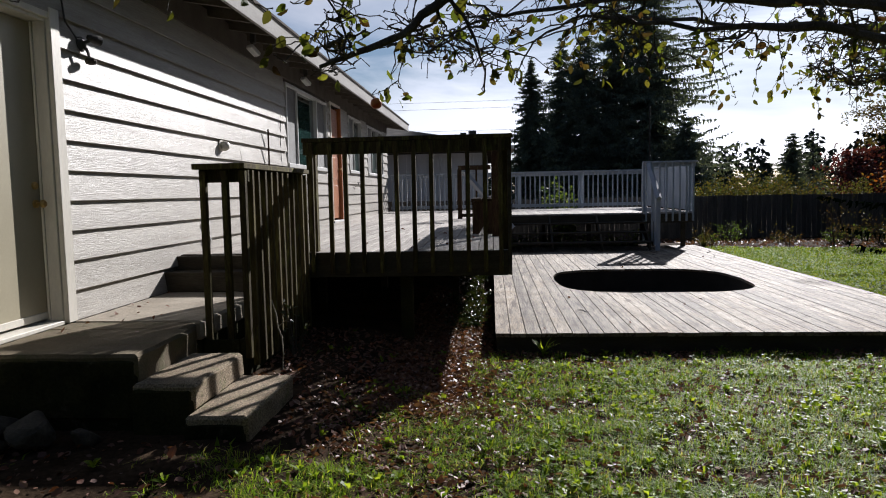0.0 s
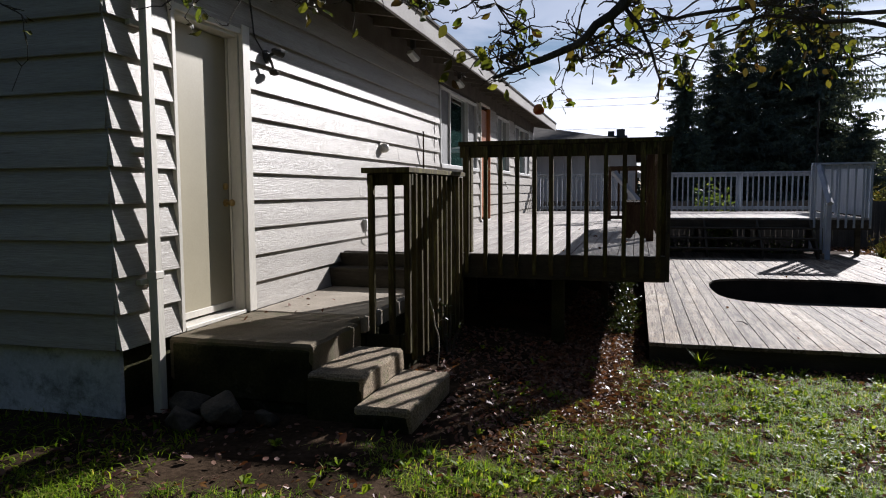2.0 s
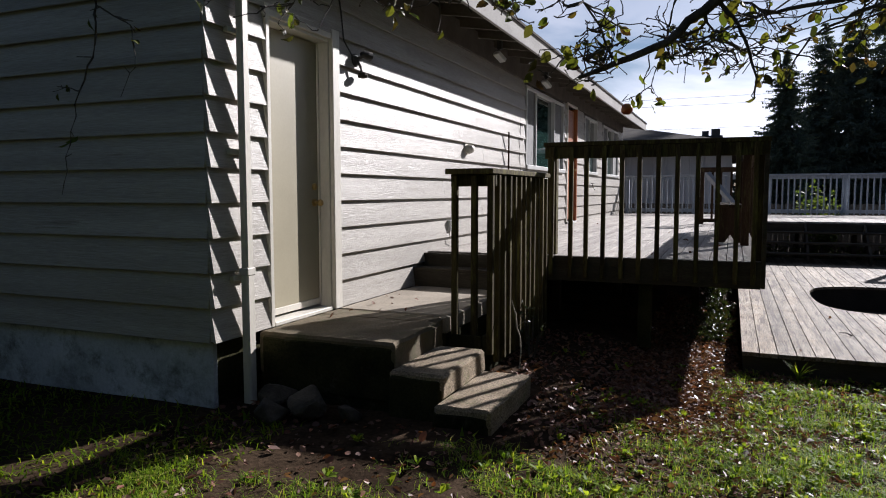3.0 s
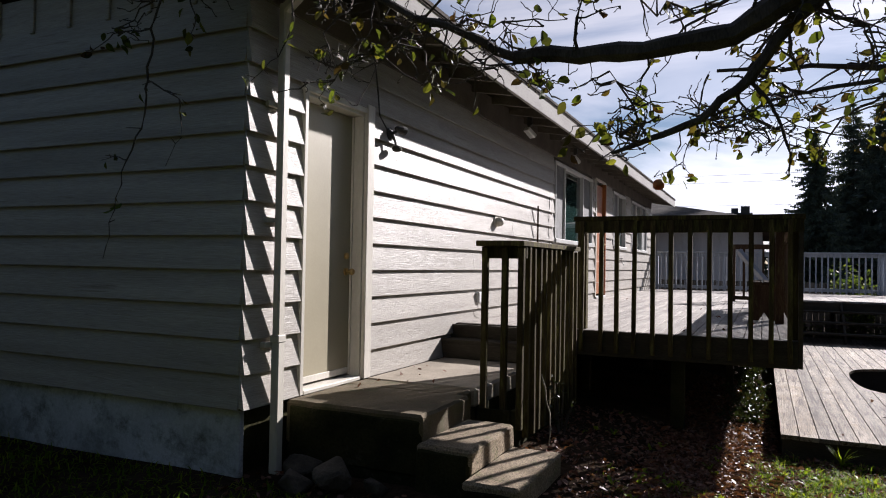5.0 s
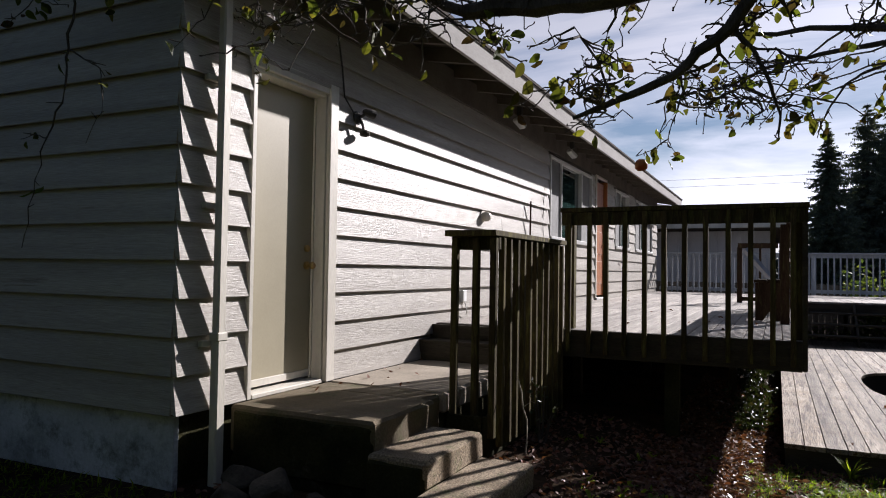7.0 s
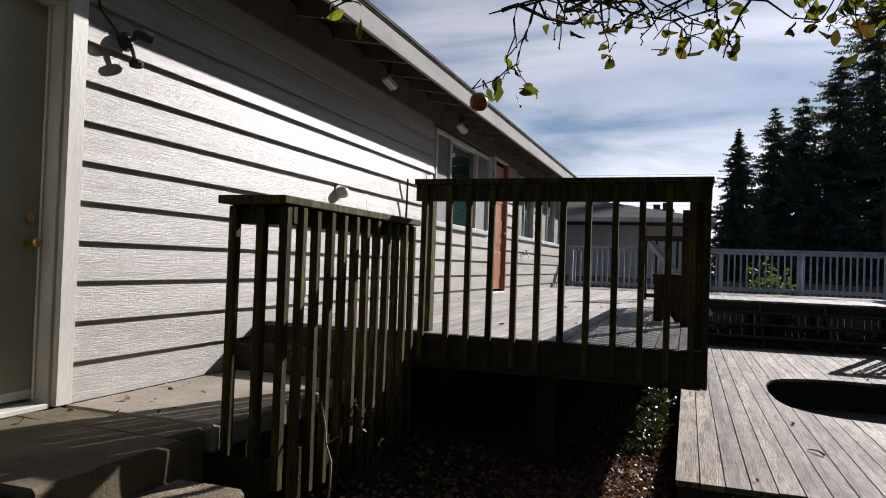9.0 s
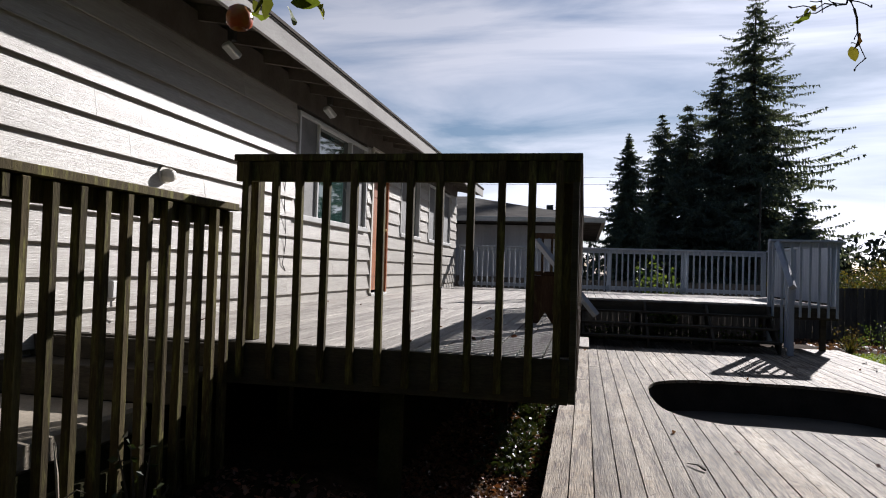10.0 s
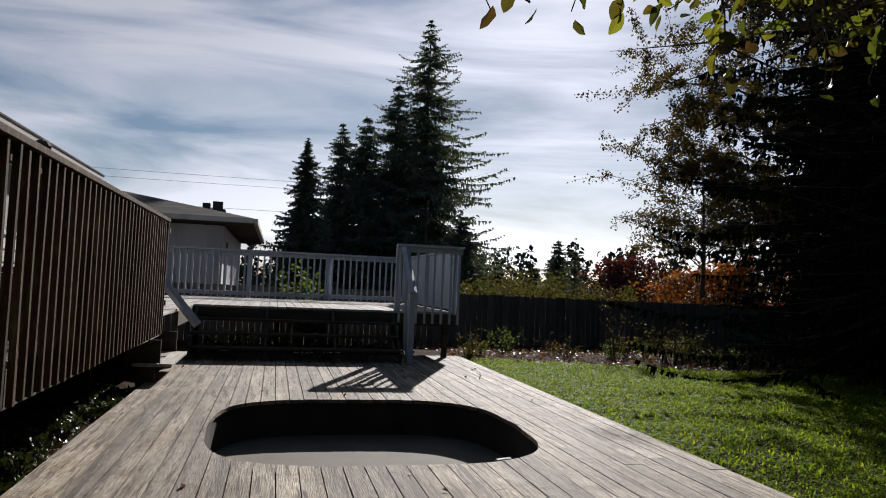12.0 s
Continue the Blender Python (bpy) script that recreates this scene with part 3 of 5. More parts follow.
build_window("window_1", 10.25, 12.8, 1.9, 3.13, [(0, 0.24, "screen"), (0.24, 0.74, "glass"), (0.74, 1, "screen")], "wide white-framed three-light window with grey insect screens")
build_window("window_2", 14.8, 16.25, 1.93, 3.13, [(0, 0.42, "screen"), (0.42, 1, "glass")], "white-framed two-light sliding window")
build_window("window_3", 17.05, 19.45, 1.93, 3.13, [(0, 0.3, "screen"), (0.3, 0.7, "glass"), (0.7, 1, "screen")], "white-framed three-light window by the far corner")

# downspout on the corner
ds = thing("downspout", "cream-painted rectangular metal downspout strapped to the corner", "downspout")
part("pipe", box(WALL + 0.055, WALL + 0.115, 3.50, 3.575, 0.10, 1.02, 0.01), M_TRIM, ds)
part("pipe", box(WALL + 0.058, WALL + 0.112, 3.503, 3.572, 1.0, 3.18, 0.01), M_TRIM, ds)
part("elbow", box(-0.03, 0.03, -0.036, 0.036, 0, 0.5, 0.01, pose(WALL + 0.085, 3.538, 3.14, 0, 52, 0)), M_TRIM, ds)
part("coupler", box(WALL + 0.05, WALL + 0.12, 3.495, 3.58, 0.98, 1.03, 0.006), M_TRIM, ds)
for z in (0.95, 1.75, 2.5):
    part("strap", box(WALL + 0.02, WALL + 0.054, 3.44, 3.60, z, z + 0.035, 0.003), M_TRIM, ds)

# ---- concrete landing and steps ----
landing = thing("landing", "mossy old concrete landing with two broken-edged steps", "landing", kind="structure")


def worn_block(x0, x1, y0, y1, z0, z1, seed, cuts=9, rough=0.006):
    bm = box(x0, x1, y0, y1, z0, z1, 0.018)
    bmesh.ops.subdivide_edges(bm, edges=[e for e in bm.edges if e.calc_length() > 0.2], cuts=cuts, use_grid_fill=True)
    for v in bm.verts:
        q = v.co * 7 + Vector((seed, 0, 0))
        v.co += Vector((noise.noise(q), noise.noise(q + Vector((9, 0, 0))), noise.noise(q + Vector((0, 9, 0))))) * rough
    return bm


part("slab", worn_block(WALL + 0.03, -2.0, 3.70, 4.46, 0.30, 0.58, 1.0), M_CONCRETE, landing)
part("slab", worn_block(WALL + 0.03, -2.09, 4.44, 4.715, 0.30, 0.579, 5.0), M_CONCRETE, landing)
# footing and slab edge carry shade in their colour as well as moss
part("footing", worn_block(WALL + 0.03, -1.985, 3.715, 4.70, -0.02, 0.32, 6.0, 12, 0.02), M_MOSS_SHADE, landing, "mossy broken concrete footing, darkened for shade")
part("side", worn_block(WALL + 0.06, -2.006, 3.692, 3.74, 0.20, 0.555, 7.0, 9, 0.008), M_MOSS_SHADE, landing, "mossy slab edge, darkened for shade")
part("slab", worn_block(WALL + 0.03, -2.06, 4.728, 6.195, 0.44, 0.580, 8.0, 12, 0.004), M_PALE, landing, "pale worn concrete walk slab")
# added dark boards in place of the shadow behind the handrail
part("ledger", box(-2.055, -1.80, 4.735, 4.735 + 0.02, 0.0, 0.44, 0.003), M_MOSS_SHADE, landing, "dark board added where only shadow shows")
part("ledger", box(-1.80, -1.765, 4.76, 6.40, 0.16, 0.44, 0.003), M_MOSS_SHADE, landing, "dark board added where only shadow shows")
part("footing", worn_block(WALL + 0.05, -2.08, 4.74, 6.18, -0.02, 0.45, 9.0), M_MOSS_SHADE, landing, "mossy concrete footing, darkened for shade")
# step tops lighter, sides darker: sun and shade put into the two colours
part("step", worn_block(-2.02, -1.66, 3.66, 4.44, 0.26, 0.42, 2.0), M_STEP, landing)
part("step", worn_block(-1.68, -1.33, 3.57, 4.44, 0.11, 0.27, 3.0), M_STEP, landing)
part("footing", worn_block(-2.02, -1.665, 3.648, 4.43, -0.02, 0.395, 4.0, 9, 0.008), M_MOSS_SHADE, landing, "mossy step side, darkened for shade")
part("footing", worn_block(-1.69, -1.345, 3.562, 4.43, -0.02, 0.235, 10.0, 9, 0.012), M_MOSS_SHADE, landing, "mossy step side, darkened for shade")


# ---- decks ----
def build_low_deck():
    d = thing("floor_lower_deck", "weathered grey wooden lower deck with a tub-shaped opening", "deck", kind="structure")
    rng = random.Random(11)
    cx, cy, a, b, p = 2.25, 10.28, 1.33, 1.33, 3.3
    x, width, gap = 0.02, 0.1365, 0.008
    while x < 4.5:
        x0, x1 = x, x + width
        start = 6.44 + rng.uniform(-0.008, 0.008)
        end = 16.25

        def strip(outline_lo, outline_hi):
            bm = bmesh.new()
            top, bot = [], []
            for pts in (outline_lo, outline_hi[::-1]):
                for q in pts:
                    top.append(bm.verts.new((q[0], q[1], LOW)))
                    bot.append(bm.verts.new((q[0], q[1], LOW - 0.036)))
            n = len(top)
            bm.faces.new(top)
            bm.faces.new(bot[::-1])
            for i in range(n):
                bm.faces.new((top[i], bot[i], bot[(i + 1) % n], top[(i + 1) % n]))
            bmesh.ops.recalc_face_normals(bm, faces=bm.faces[:])
            rise = rng.uniform(-0.002, 0.002)
            for v in bm.verts:
                v.co.z += rise
            part("plank", bm, M_DECK, d)

        xs = [x0 + width * i / 6 for i in range(7)]
        inside = [abs((q - cx) / a) < 1 for q in xs]
        if any(inside):
            dy = [b * max(0.0, 1 - abs((q - cx) / a) ** p) ** (1 / p) + 0.001 for q in xs]
            strip([(q, start) for q in xs], [(q, cy - e) for q, e in zip(xs, dy)])
            strip([(q, cy + e) for q, e in zip(xs, dy)], [(q, end) for q in xs])
        else:
            cut = rng.uniform(7.6, 13.5)
            strip([(x0, start), (x1, start)], [(x0, cut - 0.003), (x1, cut - 0.003)])
            strip([(x0, cut), (x1, cut)], [(x0, end), (x1, end)])
        x += width + gap
    # frame under the boards
    part("rim_joist", box(0.03, 4.54, 6.47, 6.51, -0.16, LOW - 0.04, 0.003), M_RIM, d)
    part("rim_joist", box(0.03, 0.07, 6.512, 16.2, -0.16, LOW - 0.04, 0.003), M_RIM, d)
    part("rim_joist", box(4.50, 4.54, 6.512, 16.2, -0.16, LOW - 0.04, 0.003), M_RIM, d)
    # a red cap in the pit's corner, and a pale tube added for a white glint
    cap_bm = bmesh.new()
    lathe(cap_bm, (3.2, 9.75, -0.25), [(0.05, 0), (0.055, 0.05), (0.04, 0.08), (0.01, 0.085)], 12)
    part("pit_cap", cap_bm, M_FRUIT, d, "dull red plastic cap")
    glint_bm = bmesh.new()
    tube(glint_bm, [(3.42, 9.9, -0.1), (3.3, 9.88, -0.1), (3.27, 9.87, -0.24)], [0.025, 0.025, 0.025], 8)
    part("pit_pipe", glint_bm, M_PLATE, d, "pale tube standing in for a white glint")
    # pit
    bm = bmesh.new()
    n = 72
    ring = []
    for i in range(n):
        t = 2 * math.pi * i / n
        c, s = math.cos(t), math.sin(t)
        ring.append((cx + 1.35 * math.copysign(abs(c) ** (2 / p), c), cy + 1.35 * math.copysign(abs(s) ** (2 / p), s)))
    hi = [bm.verts.new((q[0], q[1], LOW - 0.04)) for q in ring]
    lo = [bm.verts.new((q[0], q[1], -0.29)) for q in ring]
    out_hi = [bm.verts.new((cx + (q[0] - cx) * 1.03, cy + (q[1] - cy) * 1.03, LOW - 0.04)) for q in ring]
    out_lo = [bm.verts.new((cx + (q[0] - cx) * 1.03, cy + (q[1] - cy) * 1.03, -0.29)) for q in ring]
    for i in range(n):
        j = (i + 1) % n
        bm.faces.new((hi[j], hi[i], lo[i], lo[j]))
        bm.faces.new((out_hi[i], out_hi[j], out_lo[j], out_lo[i]))
        bm.faces.new((hi[i], hi[j], out_hi[j], out_hi[i]))
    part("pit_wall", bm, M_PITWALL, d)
    bm = bmesh.new()
    bm.faces.new([bm.verts.new((cx + (q[0] - cx) * 1.02, cy + (q[1] - cy) * 1.02, -0.25)) for q in ring])
    part("pit_floor", bm, M_POOL, d, "dusty grey-brown pit floor")


def build_high_deck():
    d = thing("floor_upper_deck", "weathered grey-brown wooden upper deck along the house", "deck", kind="structure")
    rng = random.Random(12)
    width, gap = 0.1385, 0.006
    x = WALL + 0.03
    while x < 4.45:
        start = 6.565 if x < 0.12 else 15.908
        end = 20.55
        a = start
        while a < end - 0.1:
            b = end if end - a < 4.5 else a + rng.uniform(2.4, 4.2)
            z = DECK + rng.uniform(-0.002, 0.002)
            piece("plank", (width, round(b - a - 0.003, 2), 0.036), (x + width / 2, (a + b) / 2, z - 0.018), M_DECKX, d, bevel=0.003)
            a = b
        x += width + gap
    part("rim_joist", box(WALL + 0.03, 0.15, 6.525, 6.562, 0.66, DECK - 0.003, 0.003), M_RIM, d, "dark rim joist")
    part("rim_joist", box(0.112, 0.15, 6.563, 12.6, 0.66, DECK - 0.04, 0.003), M_RIM, d)
    part("rim_joist", box(0.112, 0.15, 14.2, 15.9, 0.66, DECK - 0.04, 0.003), M_RIM, d)
    part("rim_joist", box(0.152, 4.5, 15.87, 15.905, 0.66, DECK - 0.04, 0.003), M_RIM, d)
    part("rim_joist", box(4.44, 4.48, 15.906, 20.5, 0.66, DECK - 0.04, 0.003), M_RIM, d)
    part("rim_joist", box(WALL + 0.03, 4.48, 20.501, 20.54, 0.66, DECK - 0.04, 0.003), M_RIM, d)
    for px, py in ((-1.9, 7.6), (-0.5, 9.4), (-0.5, 12.3), (0.2, 16.0), (2.2, 16.0), (4.3, 16.0), (-1.5, 9.5), (-1.5, 12.5), (4.3, 20.3), (1.5, 20.3)):
        part("post", box(px - 0.045, px + 0.045, py - 0.045, py + 0.045, -0.4, 0.66, 0.003), M_RIM, d)
    # this post's dark colour carries the shade below the deck
    part("post", box(-0.89, -0.77, 6.60, 6.69, -0.2, 0.66, 0.004), M_MOSS_SHADE, d, "deck post darkened to match the shade under the deck")
    for py in (8.0, 9.6, 11.2):
        part("beam", box(-2.9, 0.1, py - 0.02, py + 0.02, 0.68, DECK - 0.04), M_RIM, d)


# ---- railings ----
def railing(name, label, material, a, b, z_top, z_foot, step, posts, cap=(0.14, 0.04), group="deck railings", out=0.0, size=0.04, skirt=True, apron=0.09, low=None, first=None):
    """A run of balusters nailed to the outside under a flat cap, from a to b."""
    r = thing(name, label, "railing", group)
    a, b = Vector((*a, 0)), Vector((*b, 0))
    run = b - a
    n = run.normalized()
    side = Vector((n.y, -n.x, 0))
    turn = (0, 0, math.degrees(math.atan2(run.y, run.x)))
    mid = (a + b) / 2
    piece("cap", (run.length, cap[0], cap[1]), (mid.x, mid.y, z_top - cap[1] / 2), material, r, turn)
    q = mid + side * out
    piece("top_rail", (run.length - 0.02, 0.038, apron), (q.x - side.x * 0.042, q.y - side.y * 0.042, z_top - cap[1] - apron / 2 - 0.001), material, r, turn)
    if low is not None:
        piece("bottom_rail", (run.length - 0.02, 0.038, 0.09), (q.x - side.x * 0.042, q.y - side.y * 0.042, low), material, r, turn)
    count = int(run.length / step)
    rng = random.Random(name + str(run.length))
    h = z_top - cap[1] - z_foot - 0.004
    for i in range(count + 1):
        t = (i + 0.5) * run.length / (count + 1) if first is None else first + i * step + rng.uniform(-0.012, 0.012)
        if t > run.length - 0.03:
            break
        p = a + n * t + side * out
        piece("baluster", (size, size, round(h, 2)), (p.x, p.y, z_foot + h / 2 + rng.uniform(-0.004, 0.002)), material, r, (rng.uniform(-0.35, 0.35), rng.uniform(-0.35, 0.35), turn[2] + rng.uniform(-2, 2)))
    for t, foot in posts:
        p = a + n * t - side * 0.085
        hp = z_top - cap[1] - 0.002 - foot
        piece("post", (0.088, 0.088, round(hp, 3)), (p.x, p.y, foot + hp / 2), material, r, turn)
    return r


def build_railings():
    dark = "dark brown weathered wooden deck railing with square balusters"
    railing("railing", dark, M_ALGAE_LIT, (-1.79, 6.58), (0.2, 6.58), 1.985, 0.70, 0.162, [(0.06, DECK), (1.92, DECK)], out=0.078, first=0.10, apron=0.115)
    corner = thing("corner_board", "upright dark corner board where two deck railings meet", "board")
    piece("board", (0.036, 0.09, 1.27), (0.169, 6.57, 1.30), M_RIM, corner)
    railing("railing", dark + ", long run", M_RAIL, (0.13, 6.655), (0.13, 12.66), 1.985, 0.68, 0.146, [(1.9, DECK), (3.9, DECK), (6.0, DECK)], out=0.042, size=0.034)
    railing("railing", "dark algae-grown wooden handrail panel beside the concrete landing, coloured as sunlit", M_ALGAE_LIT, (-2.075, 4.78), (-1.70, 4.78), 1.685, 0.30, 0.14, [], out=0.0, size=0.045, first=0.06)
    railing("railing", "dark algae-grown wooden handrail run beside the landing, coloured as sunlit", M_ALGAE_LIT, (-1.77, 4.835), (-1.77, 6.43), 1.685, 0.22, 0.148, [], out=0.04, size=0.042)
    grey = "grey-painted wooden deck railing with thin balusters"
    railing("railing", grey, M_GREY, (WALL + 0.06, 20.5), (4.42, 20.5), 1.985, DECK + 0.02, 0.142, [(0.1, DECK), (1.9, DECK), (3.8, DECK), (5.6, DECK), (7.4, DECK)], size=0.038, out=0.0, low=DECK + 0.1)
    railing("railing", "grey-painted short rail beside the deck steps", M_GREY, (3.38, 15.86), (4.56, 15.86), 2.04, 0.70, 0.16, [(0.05, 0.2), (1.06, DECK)], size=0.04, out=0.0)
    # boarded side screen
    s = thing("side_screen", "pale grey boarded screen along the deck's side", "screen")
    for i in range(5):
        piece("board", (0.022, 0.88, 1.02), (4.47, 16.35 + i * 0.9, 1.45), M_GREY, s)
    piece("cap", (0.09, 4.6, 0.04), (4.47, 18.15, 1.985), M_GREY, s)
    piece("post", (0.06, 0.06, 1.06), (4.43, 15.98, 1.43), M_GREY, s)
    piece("post", (0.06, 0.06, 1.06), (4.43, 18.2, 1.43), M_GREY, s)


def build_stairs():
    st = thing("deck_stairs", "open dark wooden stairs between the two decks", "stairs", kind="structure")
    for i in range(3):
        z = LOW + (DECK - LOW) * (3 - i) / 4
        yb = 15.85 - 0.29 * i
        piece("tread", (3.2, 0.135, 0.036), (1.78, yb - 0.075, z - 0.018), M_RIM, st)
        piece("tread", (3.2, 0.135, 0.036), (1.78, yb - 0.218, z - 0.018), M_RIM, st)
    for x in (0.22, 1.3, 2.35, 3.36):
        bm = bmesh.new()
        pts = [(15.86, DECK - 0.04), (15.86, 0.55), (15.05, 0.125), (14.98, 0.125), (14.98, 0.27)]
        f0 = [bm.verts.new((x - 0.019, p[0], p[1])) for p in pts]
        f1 = [bm.verts.new((x + 0.019, p[0], p[1])) for p in pts]
        bm.faces.new(f0)
        bm.faces.new(f1[::-1])
        for i in range(5):
            bm.faces.new((f0[i], f1[i], f1[(i + 1) % 5], f0[(i + 1) % 5]))
        bmesh.ops.recalc_face_normals(bm, faces=bm.faces[:])
        part("stringer", bm, M_RIM, st)
    # sloping grey handrail at the stair's side
    hr = thing("handrail", "grey-painted sloping handrail on the stair's side", "handrail")
    bm = bmesh.new()
    tube(bm, [(3.50, 15.80, 1.97), (3.50, 14.85, 1.22)], [0.06, 0.06], 4)
    part("rail", bm, M_GREY, hr)
    piece("post", (0.085, 0.085, 1.10), (3.50, 14.95, 0.67), M_GREY, hr)
    piece("baluster", (0.04, 0.04, 1.2), (3.50, 15.22, 0.82), M_GREY, hr)
    piece("baluster", (0.04, 0.04, 1.35), (3.50, 15.48, 0.95), M_GREY, hr)
    # small side steps by the long railing
    sd = thing("side_steps", "small weathered wooden steps from upper to lower deck", "steps", kind="structure")
    for x, z, yc in ((-0.18, 0.62, 12.78), (-0.036, 0.62, 12.78), (-0.045, 0.34, 13.33), (0.098, 0.34, 13.33), (0.241, 0.34, 13.33)):
        piece("tread", (0.135, 1.42, 0.036), (x, yc, z - 0.018), M_DECKX, sd)
    for yy in (12.72, 14.05):
        piece("stringer", (0.38, 0.036, 0.3), (-0.02, yy, 0.45), M_RIM, sd)
        piece("stringer", (0.2, 0.036, 0.3), (0.02, yy, 0.17), M_RIM, sd)
    gd = thing("stair_guard", "dark wooden guard panel with a grey sloping handrail", "railing")
    piece("top_rail", (0.66, 0.09, 0.09), (-0.34, 14.12, 1.93), M_RAIL, gd)
    piece("bottom_rail", (0.66, 0.06, 0.07), (-0.34, 14.12, 0.97), M_RAIL, gd)
    piece("post", (0.088, 0.088, 1.0), (-0.64, 14.12, 1.4), M_RAIL, gd)
    for x in (-0.45, -0.3, -0.12):
        piece("baluster", (0.04, 0.04, 0.9), (x, 14.12, 1.45), M_RAIL, gd)
    bm = bmesh.new()
    tube(bm, [(-0.55, 14.06, 1.86), (0.42, 14.06, 0.69)], [0.06, 0.06], 4)
    part("sloping_rail", bm, M_GREY, gd, "grey sloping handrail")
    # wooden step up from the landing to the deck
    wb = thing("landing_step", "dark wooden box step between landing and deck", "step", kind="structure")
    piece("riser", (1.25, 0.036, 0.145), (-2.42, 6.215, 0.652), M_RIM, wb)
    piece("tread", (1.25, 0.27, 0.036), (-2.42, 6.335, 0.742), M_RIM, wb)
    piece("riser", (1.25, 0.03, 0.13), (-2.42, 6.455, 0.825), M_RIM, wb)


def build_bench():
    b = thing("bench", "dark wooden bench built against the deck railing", "bench")
    for x in (-0.2, -0.06):
        piece("seat_board", (0.13, 1.9, 0.036), (x, 9.9, 1.34), M_RAIL, b)
    for y in (9.0, 10.8):
        bm = bmesh.new()
        pts = [(-0.25, 1.32), (0.03, 1.32), (0.03, 0.902), (-0.05, 0.902), (-0.11, 1.0), (-0.17, 0.902), (-0.25, 0.902)]
        f0 = [bm.verts.new((p[0], y - 0.018, p[1])) for p in pts]
        f1 = [bm.verts.new((p[0], y + 0.018, p[1])) for p in pts]
        bm.faces.new(f0)
        bm.faces.new(f1[::-1])
        for i in range(7):
            bm.faces.new((f0[i], f1[i], f1[(i + 1) % 7], f0[(i + 1) % 7]))
        bmesh.ops.recalc_face_normals(bm, faces=bm.faces[:])
        part("end_panel", bm, M_RAIL, b)


def build_fence():
    f = thing("fence", "dark weathered board fence along the yard's end", "fence")
    rng = random.Random(3)
    x = -8.0
    while x < 24:
        w = 0.14
        dz = rng.uniform(-0.014, 0.014) - 0.004 * max(0.0, x - 8)
        piece("slat", (w, 0.02, 1.5), (x, 21.6, 0.42 + dz), M_FENCE, f, (0, rng.uniform(-0.5, 0.5), 0), 0.003)
        x += w + 0.006
    for x in range(-8, 24, 2):
        piece("post", (0.09, 0.09, 1.6), (x, 21.66, 0.32), M_FENCE, f)
    for z in (0.0, 0.9):
        piece("rail", (32.0, 0.04, 0.09), (8.0, 21.63, z), M_FENCE, f)


# ---- neighbour's house ----
def build_neighbour():
    h = thing("neighbour_house", "grey neighbouring bungalow with a dark low hip roof", "house")
    x0, x1, y0, y1 = -10.0, -0.15, 25.6, 36.0
    part("wall", box(x0, x1, y0, y1, -0.6, 2.85), M_NWALL, h)
    for i in range(24):
        piece("batten", (0.05, 0.03, 3.2), (x1 - 0.1 - 0.41 * i, y0 - 0.012, 1.2), M_NWALL, h)
    bm = bmesh.new()
    ex0, ex1, ey0, ey1 = x0 - 0.7, x1 + 0.85, y0 - 0.8, y1 + 0.8
    base = [bm.verts.new(p) for p in ((ex0, ey0, 3.06), (ex1, ey0, 3.06), (ex1, ey1, 3.06), (ex0, ey1, 3.06))]
    under = [bm.verts.new(p) for p in ((ex0, ey0, 2.88), (ex1, ey0, 2.88), (ex1, ey1, 2.88), (ex0, ey1, 2.88))]
    r0, r1 = bm.verts.new((-7.0, 31, 4.35)), bm.verts.new((-4.6, 31, 4.35))
    for f in ((base[0], base[1], r1, r0), (base[1], base[2], r1), (base[2], base[3], r0, r1), (base[3], base[0], r0), under[::-1]):
        bm.faces.new(f)
    for i in range(4):
        j = (i + 1) % 4
        bm.faces.new((under[i], under[j], base[j], base[i]))
    part("roof", bm, M_ROOF, h)
    piece("gutter", (ex1 - ex0, 0.12, 0.14), ((ex0 + ex1) / 2, ey0 - 0.065, 2.98), M_TRIM, h)
    piece("gutter", (0.12, ey1 - ey0, 0.14), (ex1 + 0.065, (ey0 + ey1) / 2, 2.98), M_TRIM, h)
    piece("chimney", (0.26, 0.3, 0.75), (-1.2, 31, 3.65), M_ROOF, h)
    piece("chimney", (0.34, 0.34, 0.9), (-0.8, 31, 3.65), M_FENCE, h)
    piece("chimney_base", (0.95, 0.5, 0.35), (-1.0, 31, 3.65), M_ROOF, h)
    win = part("window", box(x1 + 0.002, x1 + 0.03, 26.4, 27.3, 1.0, 2.5), M_FRAME, h)
    part("pane", box(x1 + 0.032, x1 + 0.036, 26.48, 27.22, 1.08, 2.42), M_GLASS, win)


build_low_deck()
build_high_deck()
build_railings()
build_stairs()
build_bench()
build_fence()
build_neighbour()


# ---- trees ----
def leaf_quads(verts, faces, at, size, rng, n=1, droop=0.0):
    """Small pointed leaves: two triangles folded along the rib."""
    for _ in range(n):
        d = Vector((rng.gauss(0, 1), rng.gauss(0, 1), rng.gauss(0, 1) - droop)).normalized()
        s = d.cross(Vector((rng.gauss(0, 1), rng.gauss(0, 1), rng.gauss(0, 1)))).normalized()
        up = d.cross(s)
        k = size * rng.uniform(0.7, 1.25)
        p = Vector(at)
        i = len(verts)
        verts += [p[:], (p + d * k * 0.5 + s * k * 0.32 + up * k * 0.1)[:], (p + d * k)[:], (p + d * k * 0.5 - s * k * 0.32 + up * k * 0.1)[:]]
        faces += [(i, i + 1, i + 2), (i, i + 2, i + 3)]


